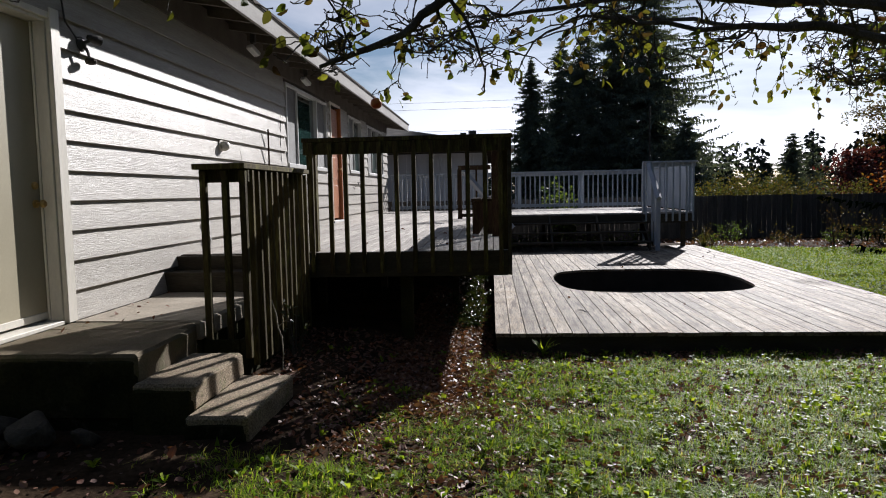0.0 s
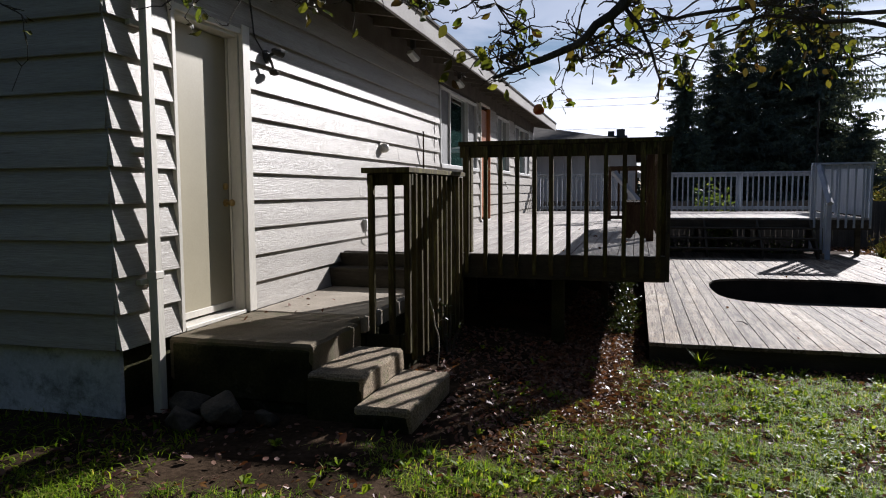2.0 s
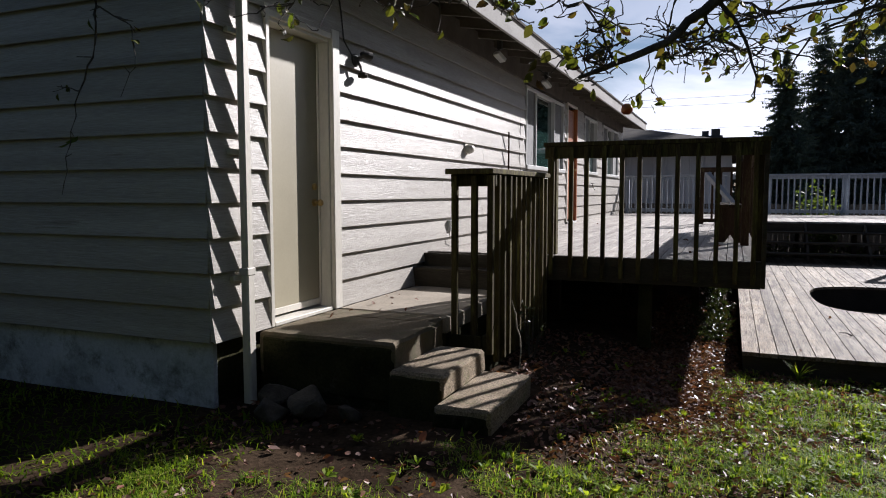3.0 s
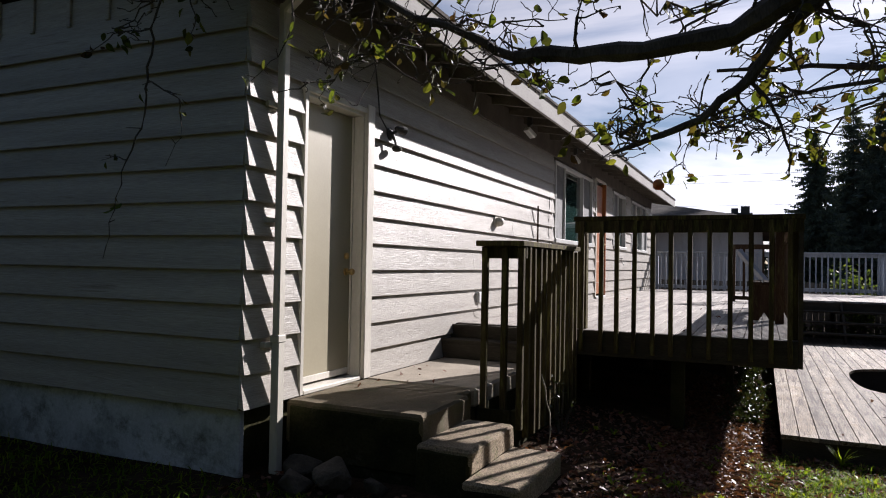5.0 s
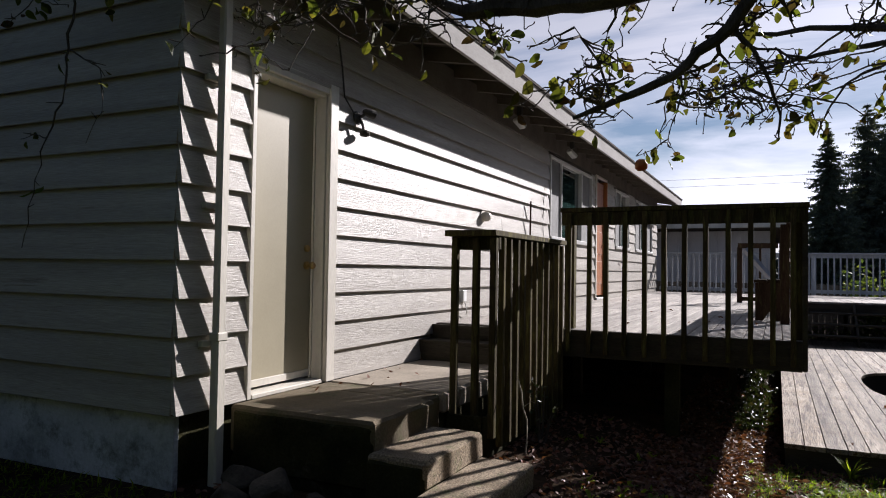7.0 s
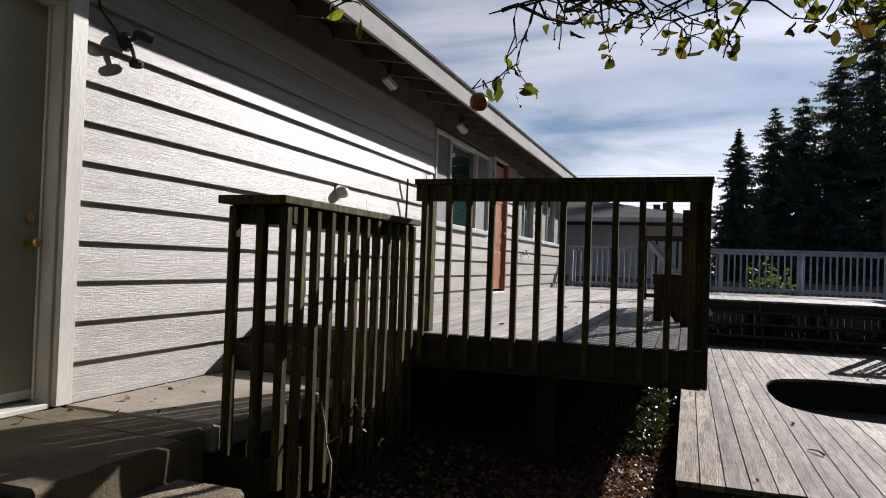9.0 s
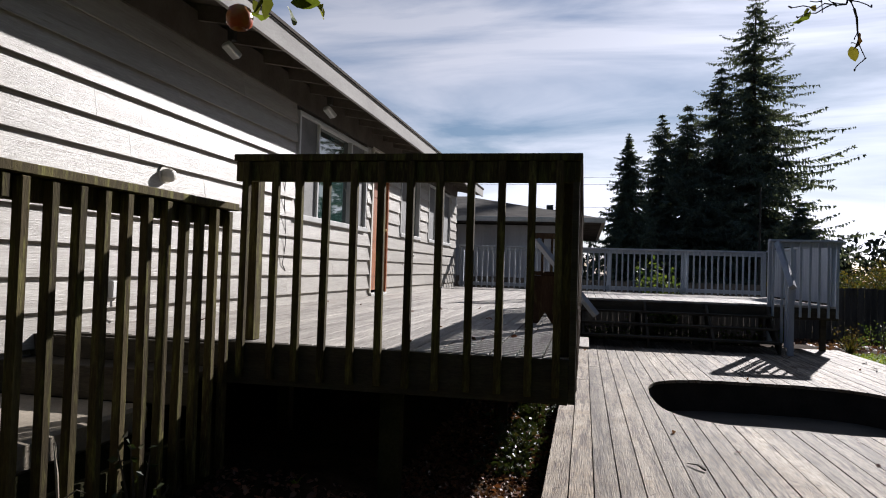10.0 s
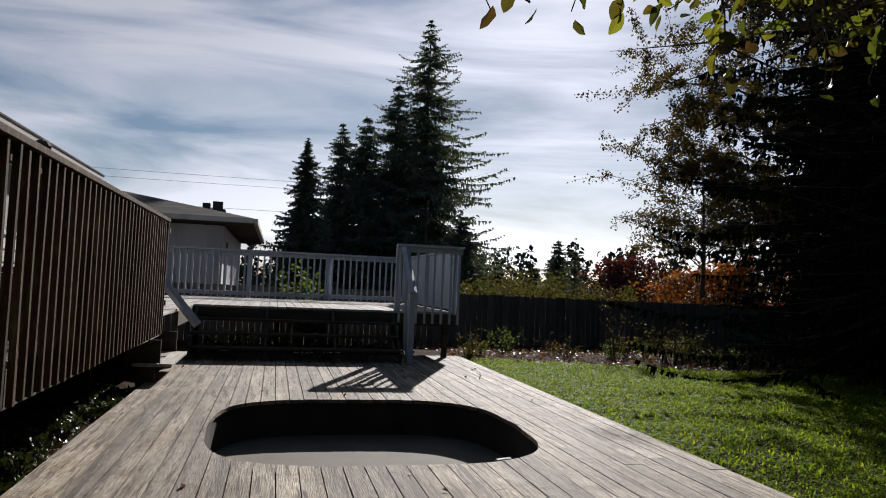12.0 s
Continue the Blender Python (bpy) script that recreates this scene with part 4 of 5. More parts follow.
def conifer(name, label, x, y, height, radius, seed, material, gaps=0.25, whorls=None, low=0.03, spray=0.5, droop=0.25, dense=1.0, profile=1.0):
    """Straight trunk and whorls of drooping boughs; each bough is a comb of hanging needle sprays."""
    rng = random.Random(seed)
    t = thing(name, label, "tree", "conifers")
    z0 = ground_z(x, y) - 0.1
    bm = bmesh.new()
    tube(bm, [(x, y, z0), (x, y, z0 + height * 0.5), (x, y, z0 + height)], [height * 0.018, height * 0.010, 0.01], 8)
    verts, faces = [], []
    n = whorls or int(height * 2.4)
    for i in range(n):
        f = low + (1 - low) * (i + rng.random()) / n
        z = z0 + height * f
        reach = radius * (1 - f) ** profile * rng.uniform(0.7, 1.15) + 0.006 * radius
        fan = spray * (0.42 + 0.58 * min(1.0, 1.7 * (1 - f)))
        for k in range(rng.randint(7, 11)):
            if rng.random() < gaps * 0.5:
                continue
            a = rng.uniform(0, 2 * math.pi)
            ln = reach * rng.uniform(0.42, 1.2)
            d = Vector((math.cos(a), math.sin(a), 0))
            s = Vector((-d.y, d.x, 0))
            sag = droop * ln * rng.uniform(0.1, 2.1)
            lift = ln * rng.uniform(0.0, 0.22)
            steps = max(4, int(ln / (fan * 0.26) * dense))

            def at(u):
                return Vector((x, y, z)) + d * ln * u + Vector((0, 0, -sag * (1.6 * u - 0.6 * u * u) + lift * u ** 3))

            tube(bm, [at(0)[:], at(0.5)[:], at(1)[:]], [0.006 * height * (1 - f) + 0.008, 0.01, 0.004], 3)
            for q in range(steps):
                u = 0.08 + 0.92 * (q + rng.random()) / steps
                p = at(u)
                for sg in (-1, 1, 0):
                    w = fan * (0.45 + 0.8 * (1 - u)) * rng.uniform(0.4, 1.2)
                    if sg:
                        e = p + s * sg * w * 0.75 + d * w * rng.uniform(0.1, 0.9) + Vector((0, 0, -w * rng.uniform(-0.1, 0.75)))
                    else:
                        # hanging twig under the bough
                        e = p + d * w * rng.uniform(-0.1, 0.35) + Vector((0, 0, -w * rng.uniform(0.5, 1.25)))
                    o = d * fan * rng.uniform(0.05, 0.11) + Vector((0, 0, fan * rng.uniform(-0.07, 0.07)))
                    g = p.lerp(e, 0.5) + Vector((rng.gauss(0, 0.1), rng.gauss(0, 0.1), rng.gauss(-0.12, 0.12))) * w
                    j = len(verts)
                    verts += [(p - o)[:], (p + o)[:], (e + o * 0.1)[:], (g - o * 0.8)[:]]
                    faces += [(j, j + 1, j + 2), (j, j + 2, j + 3)]
    part("trunk", bm, M_BARK, t)
    soup("crown", verts, faces, material, t)
    return t


def broadleaf(name, label, x, y, height, radius, seed, material, leaf=0.12, count=6000, trunk_r=0.12, bottom=0.25, squash=1.0, group=""):
    """Tapered trunk, forking limbs and a crown of single leaves hung on twigs."""
    rng = random.Random(seed)
    t = thing(name, label, "tree", group)
    z0 = ground_z(x, y) - 0.1
    bm = bmesh.new()
    verts, faces = [], []
    base = Vector((x, y, z0))
    top = base + Vector((rng.uniform(-0.4, 0.4), rng.uniform(-0.4, 0.4), height * 0.9))
    tube(bm, [base[:], ((base + top) / 2 + Vector((0.1, 0, 0)))[:], top[:]], [trunk_r, trunk_r * 0.6, 0.015], 8)
    tips = []
    for i in range(60):
        f = bottom + (1 - bottom) * (i + rng.random()) / 60
        p = base.lerp(top, f)
        a = rng.uniform(0, 2 * math.pi)
        env = radius * math.sin(math.pi * min(0.97, max(0.24, (f - bottom * 0.6) / (1 - bottom * 0.5)))) ** 0.6 * rng.uniform(0.65, 1.1)
        e = p + Vector((math.cos(a) * env, math.sin(a) * env, env * rng.uniform(0.0, 0.5) * squash))
        m = p.lerp(e, 0.5) + Vector((0, 0, env * 0.12))
        tube(bm, [p[:], m[:], e[:]], [trunk_r * 0.3 * (1.1 - f), trunk_r * 0.16, 0.006], 5)
        for k in range(12):
            u = rng.uniform(0.3, 1.0)
            q = p.lerp(m, u * 2) if u < 0.5 else m.lerp(e, u * 2 - 1)
            ln = env * rng.uniform(0.12, 0.42)
            g = q + Vector((rng.gauss(0, 0.6), rng.gauss(0, 0.6), rng.gauss(-0.1, 0.45))) * ln
            tube(bm, [q[:], g[:]], [0.009, 0.003], 3)
            tips.append((q, g))
    for i in range(count):
        q, g = tips[rng.randrange(len(tips))]
        p = q.lerp(g, rng.uniform(0.15, 1.15)) + Vector((rng.gauss(0, 1), rng.gauss(0, 1), rng.gauss(0, 1))) * leaf * 0.9
        leaf_quads(verts, faces, p, leaf, rng, 1, 0.4)
    part("trunk", bm, M_BARK, t)
    soup("crown", verts, faces, material, t)
    return t


def shrub(name, label, x, y, height, radius, seed, material, leaf=0.06, count=1500, stems=14):
    rng = random.Random(seed)
    t = thing(name, label, "shrub", "yard shrubs")
    z0 = ground_z(x, y) - 0.03
    bm = bmesh.new()
    verts, faces = [], []
    lines = []
    for i in range(stems):
        a = rng.uniform(0, 2 * math.pi)
        r = radius * rng.uniform(0.2, 1.0)
        e = Vector((x + math.cos(a) * r, y + math.sin(a) * r, z0 + height * rng.uniform(0.5, 1.1)))
        b = Vector((x + math.cos(a) * r * 0.2, y + math.sin(a) * r * 0.2, z0))
        m = b.lerp(e, 0.5) + Vector((0, 0, 0.12 * height))
        tube(bm, [b[:], m[:], e[:]], [0.010, 0.007, 0.003], 4)
        lines.append((b, m, e))
    for i in range(count):
        b, m, e = lines[rng.randrange(len(lines))]
        u = rng.uniform(0.2, 1.05)
        q = b.lerp(m, u * 2) if u < 0.5 else m.lerp(e, u * 2 - 1)
        p = q + Vector((rng.gauss(0, 1), rng.gauss(0, 1), rng.gauss(0, 0.8))) * radius * 0.13
        leaf_quads(verts, faces, p, leaf, rng, 1, 0.2)
    part("stem_growth", bm, M_BARK, t)
    soup("foliage", verts, faces, material, t)
    return t


conifer("spruce", "tall dark spruce with ragged drooping boughs beyond the fence", 15.0, 70, 28.2, 13.0, 1, M_NEEDLE, 0.3, 62, 0.04, 0.85, 0.24, 1.0, 0.80)
conifer("spruce", "dark spruce crowding beside a taller one", 11.6, 67, 20.6, 8.6, 2, M_NEEDLE, 0.1, 52, 0.03, 0.85, 0.24, 1.0, 0.72)
conifer("spruce", "dark spruce crowding beside a taller one", 8.6, 65, 16.8, 7.0, 3, M_NEEDLE, 0.1, 50, 0.03, 0.8, 0.24, 1.0, 0.68)
conifer("spruce", "dark spruce behind a pointed cedar", 6.4, 64, 15.8, 5.6, 14, M_NEEDLE, 0.1, 50, 0.03, 0.75, 0.24, 1.0, 0.68)
conifer("spruce", "low dark spruce under taller ones", 17.5, 64, 8.5, 5.6, 15, M_NEEDLE, 0.2, 36, 0.03, 0.75, 0.2, 1.0, 0.7)
conifer("cedar", "dense pointed dark cedar beyond the fence", 3.2, 55, 12.4, 3.4, 4, M_CEDAR, 0.0, 84, 0.0, 0.5, 0.5, 1.3, 0.66)
conifer("fir", "small dark fir on the horizon", 27.5, 66, 7.0, 3.0, 6, M_CEDAR, 0.1, 36, 0.0, 0.5, 0.3, 1.2, 0.6)
conifer("fir", "slim open fir on the horizon", 30.2, 68, 7.4, 2.2, 7, M_NEEDLE, 0.4, 26, 0.0, 0.45, 0.25, 0.9, 0.9)
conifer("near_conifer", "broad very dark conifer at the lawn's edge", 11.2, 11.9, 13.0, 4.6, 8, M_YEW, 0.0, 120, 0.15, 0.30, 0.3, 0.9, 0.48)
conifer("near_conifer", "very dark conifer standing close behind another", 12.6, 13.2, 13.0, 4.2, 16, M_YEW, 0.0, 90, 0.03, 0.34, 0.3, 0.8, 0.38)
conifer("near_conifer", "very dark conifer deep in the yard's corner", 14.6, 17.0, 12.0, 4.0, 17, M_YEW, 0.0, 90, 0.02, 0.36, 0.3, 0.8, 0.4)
broadleaf("autumn_tree", "thin-leaved brownish autumn tree behind the fence", 18.8, 24.0, 17.0, 7.2, 9, M_BEECH, 0.105, 125000, 0.24, 0.12)
broadleaf("autumn_tree", "smaller brownish autumn tree standing before a taller one", 14.9, 24.3, 6.6, 3.1, 19, M_BEECH, 0.095, 17000, 0.1, 0.42)
broadleaf("maple", "low orange-leaved maple over the fence", 18.6, 25.5, 3.3, 3.6, 10, M_ORANGE, 0.16, 4200, 0.1, 0.2, 0.4)
broadleaf("maple", "low spreading orange maple just behind the fence", 16.2, 25.2, 2.6, 2.6, 18, M_ORANGE, 0.13, 4200, 0.08, 0.2, 0.4)
broadleaf("plum_tree", "dark red-leaved plum tree in the distance", 22.0, 42.0, 3.9, 2.6, 13, M_RED, 0.26, 2600, 0.15, 0.2)
for i, (sx, sy, sh) in enumerate(((7.2, 23.4, 1.75), (8.6, 24.2, 1.95), (10.4, 25.2, 1.9), (6.0, 23.0, 1.5), (13.6, 27.0, 1.6))):
    shrub("yellow_shrub", "yellow-green autumn shrub behind the fence", sx, sy, sh, 1.2, 20 + i, M_YELLOW, 0.075, 3000, 24)
shrub("rose_bush", "green leafy bush behind the deck railing", 2.2, 21.15, 1.75, 0.8, 31, M_SHRUB, 0.13, 700, 14)


def far_woods():
    """A far belt of trees along the horizon."""
    rng = random.Random(40)
    verts, faces = [], []
    for i in range(520):
        a = radians(rng.uniform(-75, 80))
        d = rng.uniform(95, 150)
        x, y = math.sin(a) * d, math.cos(a) * d
        h, r = rng.uniform(3.5, 9.5), rng.uniform(1.2, 2.8)
        for k in range(70):
            f = rng.random() ** 0.8
            b = rng.uniform(0, 2 * math.pi)
            rr = r * (1 - f) ** 0.8 * rng.uniform(0.5, 1.1)
            p = Vector((x + math.cos(b) * rr, y + math.sin(b) * rr, -0.8 + h * f))
            leaf_quads(verts, faces, p, 0.9, rng, 1, 0.6)
    ob = soup("far_woods", verts, faces, M_FARWOOD)
    tagged(ob, "dark belt of distant mixed woods", "woods", kind="stuff")


far_woods()


def back_hedge():
    """An unseen tall hedge, added to block sky light behind and beside the walk."""
    rng = random.Random(60)
    h = thing("hedge", "unseen tall dark hedge added to block sky light", "hedge")
    for (x0, y0), (x1, y1), tall in (((-16, -6.5), (13, -6.5), 6.2), ((13, -6.5), (14.5, 8.0), 11.0), ((-16, -6.5), (-15, 2.5), 6.0)):
        bm = bmesh.new()
        n = 40
        rows = []
        dx, dy = x1 - x0, y1 - y0
        ln = math.hypot(dx, dy)
        nx, ny = -dy / ln, dx / ln
        for i in range(n + 1):
            row = []
            for off, z in ((-0.8, -0.3), (-0.9, tall * 0.5), (-0.5, tall * 0.97), (0.5, tall), (0.9, tall * 0.5), (0.8, -0.3)):
                k = rng.uniform(-0.25, 0.25)
                row.append(bm.verts.new((x0 + dx * i / n + nx * (off + k), y0 + dy * i / n + ny * (off + k), z + k)))
            rows.append(row)
        for a, b in zip(rows, rows[1:]):
            for k in range(5):
                bm.faces.new((a[k], b[k], b[k + 1], a[k + 1]))
        bm.faces.new(rows[0])
        bm.faces.new(rows[-1][::-1])
        part("run", bm, M_SKY_BLOCK, h)


back_hedge()


# ---- apple tree over the path ----
def crooked(a, b, n, wobble, rng):
    """Points of a bent twig between two places."""
    a, b = Vector(a), Vector(b)
    pts = [a]
    for i in range(1, n):
        k = wobble * (b - a).length
        pts.append(a.lerp(b, i / n) + Vector((rng.gauss(0, k), rng.gauss(0, k), rng.gauss(0, k))))
    pts.append(b)
    return pts


def apple_tree():
    rng = random.Random(77)
    t = thing("apple_tree", "old crooked apple tree with sparse yellowing leaves", "tree")
    wood, twigs = bmesh.new(), bmesh.new()
    verts, faces = [], []
    fork = Vector((3.6, 3.5, 1.25))
    tube(wood, [(3.75, 3.35, -0.1), (3.72, 3.4, 0.1), (3.65, 3.46, 0.7), fork[:], (3.5, 3.5, 1.6)], [0.24, 0.18, 0.155, 0.16, 0.11], 10)
    limbs = [
        ([fork, (2.7, 3.5, 2.25), (1.6, 3.4, 2.95), (0.6, 3.3, 2.95), (-0.03, 3.2, 2.67), (-0.25, 3.2, 2.54), (-0.64, 3.2, 2.51), (-1.04, 3.2, 2.54), (-1.27, 3.2, 2.55)], 0.10, 0.034, 10),
        ([(-1.27, 3.2, 2.55), (-1.6, 3.1, 2.72), (-2.2, 3.0, 2.98), (-2.9, 2.95, 3.16), (-3.3, 2.9, 3.14)], 0.026, 0.008, 16),
        ([(0.6, 3.3, 2.95), (0.08, 3.2, 2.66), (-0.04, 3.2, 2.54), (-0.19, 3.2, 2.33), (-0.39, 3.2, 2.17), (-0.6, 3.2, 2.10), (-0.78, 3.2, 2.04)], 0.042, 0.009, 8),
        ([(1.1, 4.6, 2.66), (0.5, 4.6, 2.62), (0.17, 4.6, 2.59), (-0.07, 4.6, 2.55), (-0.26, 4.6, 2.47), (-0.53, 4.6, 2.44), (-0.72, 4.6, 2.40)], 0.018, 0.003, 5),
        ([fork, (2.9, 4.0, 2.2), (2.0, 4.4, 2.55), (1.1, 4.6, 2.66), (0.3, 4.62, 2.72), (-0.4, 4.6, 2.76)], 0.055, 0.010, 9),
        ([fork, (2.6, 3.9, 2.05), (1.9, 4.2, 2.36), (1.3, 4.5, 2.42), (0.6, 4.55, 2.55)], 0.045, 0.009, 6),
        ([fork, (3.3, 4.4, 2.1), (3.0, 5.5, 2.6), (2.4, 6.3, 2.82), (1.6, 6.5, 2.95), (0.9, 6.4, 3.02)], 0.055, 0.010, 16),
        ([(3.3, 4.4, 2.1), (3.25, 5.3, 2.3), (3.1, 6.2, 2.28)], 0.03, 0.007, 16),
        ([fork, (3.0, 3.0, 2.3), (1.9, 2.4, 3.0), (0.7, 2.3, 3.3), (-0.6, 2.6, 3.1), (-1.5, 2.9, 2.95)], 0.06, 0.01, 6),
        ([(0.6, 3.35, 2.92), (-0.1, 3.7, 2.95), (-0.6, 3.85, 2.85)], 0.025, 0.006, 6),
        ([fork, (4.2, 3.2, 2.3), (5.0, 3.0, 3.2)], 0.06, 0.012, 10),
        ([fork, (3.7, 2.6, 2.4), (3.6, 1.6, 3.0)], 0.06, 0.012, 10),
    ]

    def oval_leaf(p, size):
        """Oval leaf, folded along its rib and hanging."""
        d = Vector((rng.gauss(0, 1), rng.gauss(0, 1), rng.gauss(0, 0.8) - 1.0)).normalized()
        s = d.cross(Vector((rng.gauss(0, 1), rng.gauss(0, 1), rng.gauss(0, 1)))).normalized()
        up = d.cross(s) * rng.uniform(0.05, 0.2) * size
        i = len(verts)
        stations = ((0.0, 0.0), (0.12, 0.14), (0.32, 0.27), (0.55, 0.29), (0.78, 0.20), (0.92, 0.09), (1.0, 0.0))
        curl = rng.uniform(-0.15, 0.35)
        for u, w in stations:
            rib = p + d * size * u - up * (1.2 + curl) * u * u
            ruffle = up * (1.0 + 0.5 * math.sin(9 * u + curl * 20))
            verts.extend([(rib + s * w * size + ruffle * w * 3)[:], rib[:], (rib - s * w * size + ruffle * w * 3)[:]])
        for k in range(len(stations) - 1):
            j = i + 3 * k
            faces.extend([(j, j + 1, j + 4, j + 3), (j + 1, j + 2, j + 5, j + 4)])

    def leafs(p, n):
        for _ in range(n):
            oval_leaf(p + Vector((rng.gauss(0, 0.02), rng.gauss(0, 0.02), rng.gauss(-0.01, 0.02))), rng.uniform(0.045, 0.082))

    def twig(p, e, r, depth):
        pts = crooked(p, e, 7 if depth == 0 else 4, 0.045, rng)
        m = len(pts)
        tube(twigs, [q[:] for q in pts], [max(0.0022, r * (1 - 0.72 * i / (m - 1))) for i in range(m)], 4)
        if depth < 2:
            for q in pts[1:]:
                for _ in range(2 if depth == 0 else 1):
                    if rng.random() < (0.66 if depth == 0 else 0.55):
                        ln = (pts[-1] - pts[0]).length * rng.uniform(0.2, 0.55)
                        way = Vector((rng.gauss(0, 1), rng.gauss(0, 1), rng.gauss(0.0, 0.7))).normalized()
                        twig(q, q + way * ln, r * 0.58, depth + 1)
        if rng.random() < (0.19 if depth else 0.32):
            leafs(pts[-1], rng.randint(1, 3))
        elif depth:
            # bare spur bud
            q = pts[-1]
            tube(twigs, [q[:], (q + Vector((rng.gauss(0, 0.008), rng.gauss(0, 0.008), rng.gauss(0, 0.008))))[:]], [0.0042, 0.003], 4)

    for pts, r0, r1, n in limbs:
        pts = [Vector(p) for p in pts]
        fine = []
        for a, b in zip(pts, pts[1:]):
            for i in range(4):
                k = 0.018 * (b - a).length
                fine.append(a.lerp(b, i / 4) + (Vector((rng.gauss(0, k), rng.gauss(0, k), rng.gauss(0, k))) if i else Vector()))
        fine.append(pts[-1])
        m = len(fine)
        tube(wood, [p[:] for p in fine], [(r0 + (r1 - r0) * (i / (m - 1)) ** 0.8) * rng.uniform(0.9, 1.12) for i in range(m)], 7)
        for _ in range(n):
            i = rng.randrange(m // 4, m)
            p = fine[i]
            ln = rng.uniform(0.25, 0.75)
            way = Vector((rng.gauss(0, 1), rng.gauss(0, 0.8), rng.gauss(-0.1, 0.6))).normalized()
            e = p + way * ln
            e.z = max(e.z, 2.12 + 0.11 * max(0, e.y - 3.2))
            if e.x < -0.9:
                e.z = max(e.z, 2.36)
            twig(p, e, 0.0095, 0)
    # hanging shoots, each a bent line with leaves on its lower part
    def shoot(line, r, leaf_from, every):
        line = [Vector(p) for p in line]
        fine = []
        for a, b in zip(line, line[1:]):
            for i in range(4):
                k = 0.03 * (b - a).length
                fine.append(a.lerp(b, i / 4) + (Vector((rng.gauss(0, k), rng.gauss(0, k), rng.gauss(0, k))) if i else Vector()))
        fine.append(line[-1])
        m = len(fine)
        tube(twigs, [q[:] for q in fine], [max(0.002, r * (1 - 0.75 * i / (m - 1)) * rng.uniform(0.85, 1.2)) for i in range(m)], 5)
        for i in range(1, m):
            if rng.random() < 0.5:
                q = fine[i]
                e = q + Vector((rng.gauss(0, 0.03), rng.gauss(0, 0.03), rng.gauss(0, 0.025)))
                tube(twigs, [q[:], e[:]], [0.0035, 0.002], 4)
                if i / m > leaf_from and rng.random() < every:
                    leafs(e, 1)
            if i / m > leaf_from and rng.random() < every:
                leafs(fine[i], 1)

    for line, r, leaf_from, every in (
        (((-0.19, 3.2, 2.33), (-0.10, 3.2, 2.22), (-0.05, 3.22, 2.10), (-0.02, 3.25, 2.0), (-0.026, 3.27, 1.912)), 0.011, 0.3, 0.12),
        (((-0.45, 4.6, 2.74), (-0.51, 4.6, 2.53), (-0.55, 4.6, 2.35), (-0.60, 4.6, 2.19), (-0.69, 4.6, 2.13), (-0.78, 4.6, 2.10)), 0.007, 0.62, 0.55),
        (((-0.60, 4.6, 2.19), (-0.58, 4.6, 2.14), (-0.53, 4.6, 2.08)), 0.003, 0.2, 0.3),
        (((0.3, 4.62, 2.72), (0.02, 5.0, 2.62), (-0.04, 5.15, 2.5), (-0.056, 5.17, 2.38)), 0.006, 0.6, 0.6),
        (((0.6, 4.55, 2.55), (0.38, 4.5, 2.45), (0.28, 4.45, 2.38), (0.2, 4.43, 2.25), (0.153, 4.43, 2.114)), 0.009, 0.7, 0.15),
        (((0.9, 4.6, 2.6), (0.52, 4.6, 2.48), (0.2, 4.6, 2.38), (-0.04, 4.6, 2.30)), 0.008, 0.5, 0.15),
        (((0.9, 4.66, 2.62), (0.5, 4.66, 2.53), (0.15, 4.68, 2.45), (-0.1, 4.7, 2.38)), 0.007, 0.5, 0.15),
        (((0.7, 4.5, 2.62), (0.4, 4.5, 2.55), (0.05, 4.5, 2.52), (-0.2, 4.52, 2.48)), 0.007, 0.5, 0.2),
        (((-0.6, 3.2, 2.52), (-0.66, 3.25, 2.36), (-0.70, 3.25, 2.26), (-0.74, 3.22, 2.16)), 0.006, 0.2, 0.6),
        (((-3.3, 2.9, 3.14), (-3.46, 2.9, 2.88), (-3.47, 2.9, 2.57), (-3.49, 2.9, 2.37), (-3.63, 2.9, 2.10), (-3.72, 2.9, 1.8), (-3.81, 2.9, 1.5)), 0.009, 0.3, 0.12),
        (((-3.47, 2.9, 2.57), (-3.34, 2.9, 2.5), (-3.22, 2.9, 2.44), (-3.19, 2.9, 2.28), (-3.31, 2.9, 2.05)), 0.005, 0.3, 0.35),
        (((-3.46, 2.9, 2.88), (-3.75, 2.88, 2.88), (-4.0, 2.9, 2.78)), 0.006, 0.1, 0.9),
        (((-3.63, 2.9, 2.10), (-3.74, 2.9, 2.13), (-3.85, 2.9, 2.11)), 0.004, 0.5, 0.5),
        (((-3.2, 2.92, 3.1), (-3.1, 2.9, 2.9), (-3.15, 2.88, 2.72)), 0.006, 0.1, 0.9),
        (((-2.5, 2.98, 3.05), (-2.45, 2.95, 2.8), (-2.55, 2.95, 2.62), (-2.75, 2.95, 2.5)), 0.006, 0.3, 0.4),
        (((-2.0, 3.02, 2.9), (-2.0, 3.0, 2.7), (-2.15, 3.0, 2.5)), 0.006, 0.3, 0.7),
        (((-1.6, 3.1, 2.72), (-1.62, 3.1, 2.55), (-1.75, 3.1, 2.42)), 0.006, 0.3, 0.6),
    ):
        shoot(line, r, leaf_from, every)
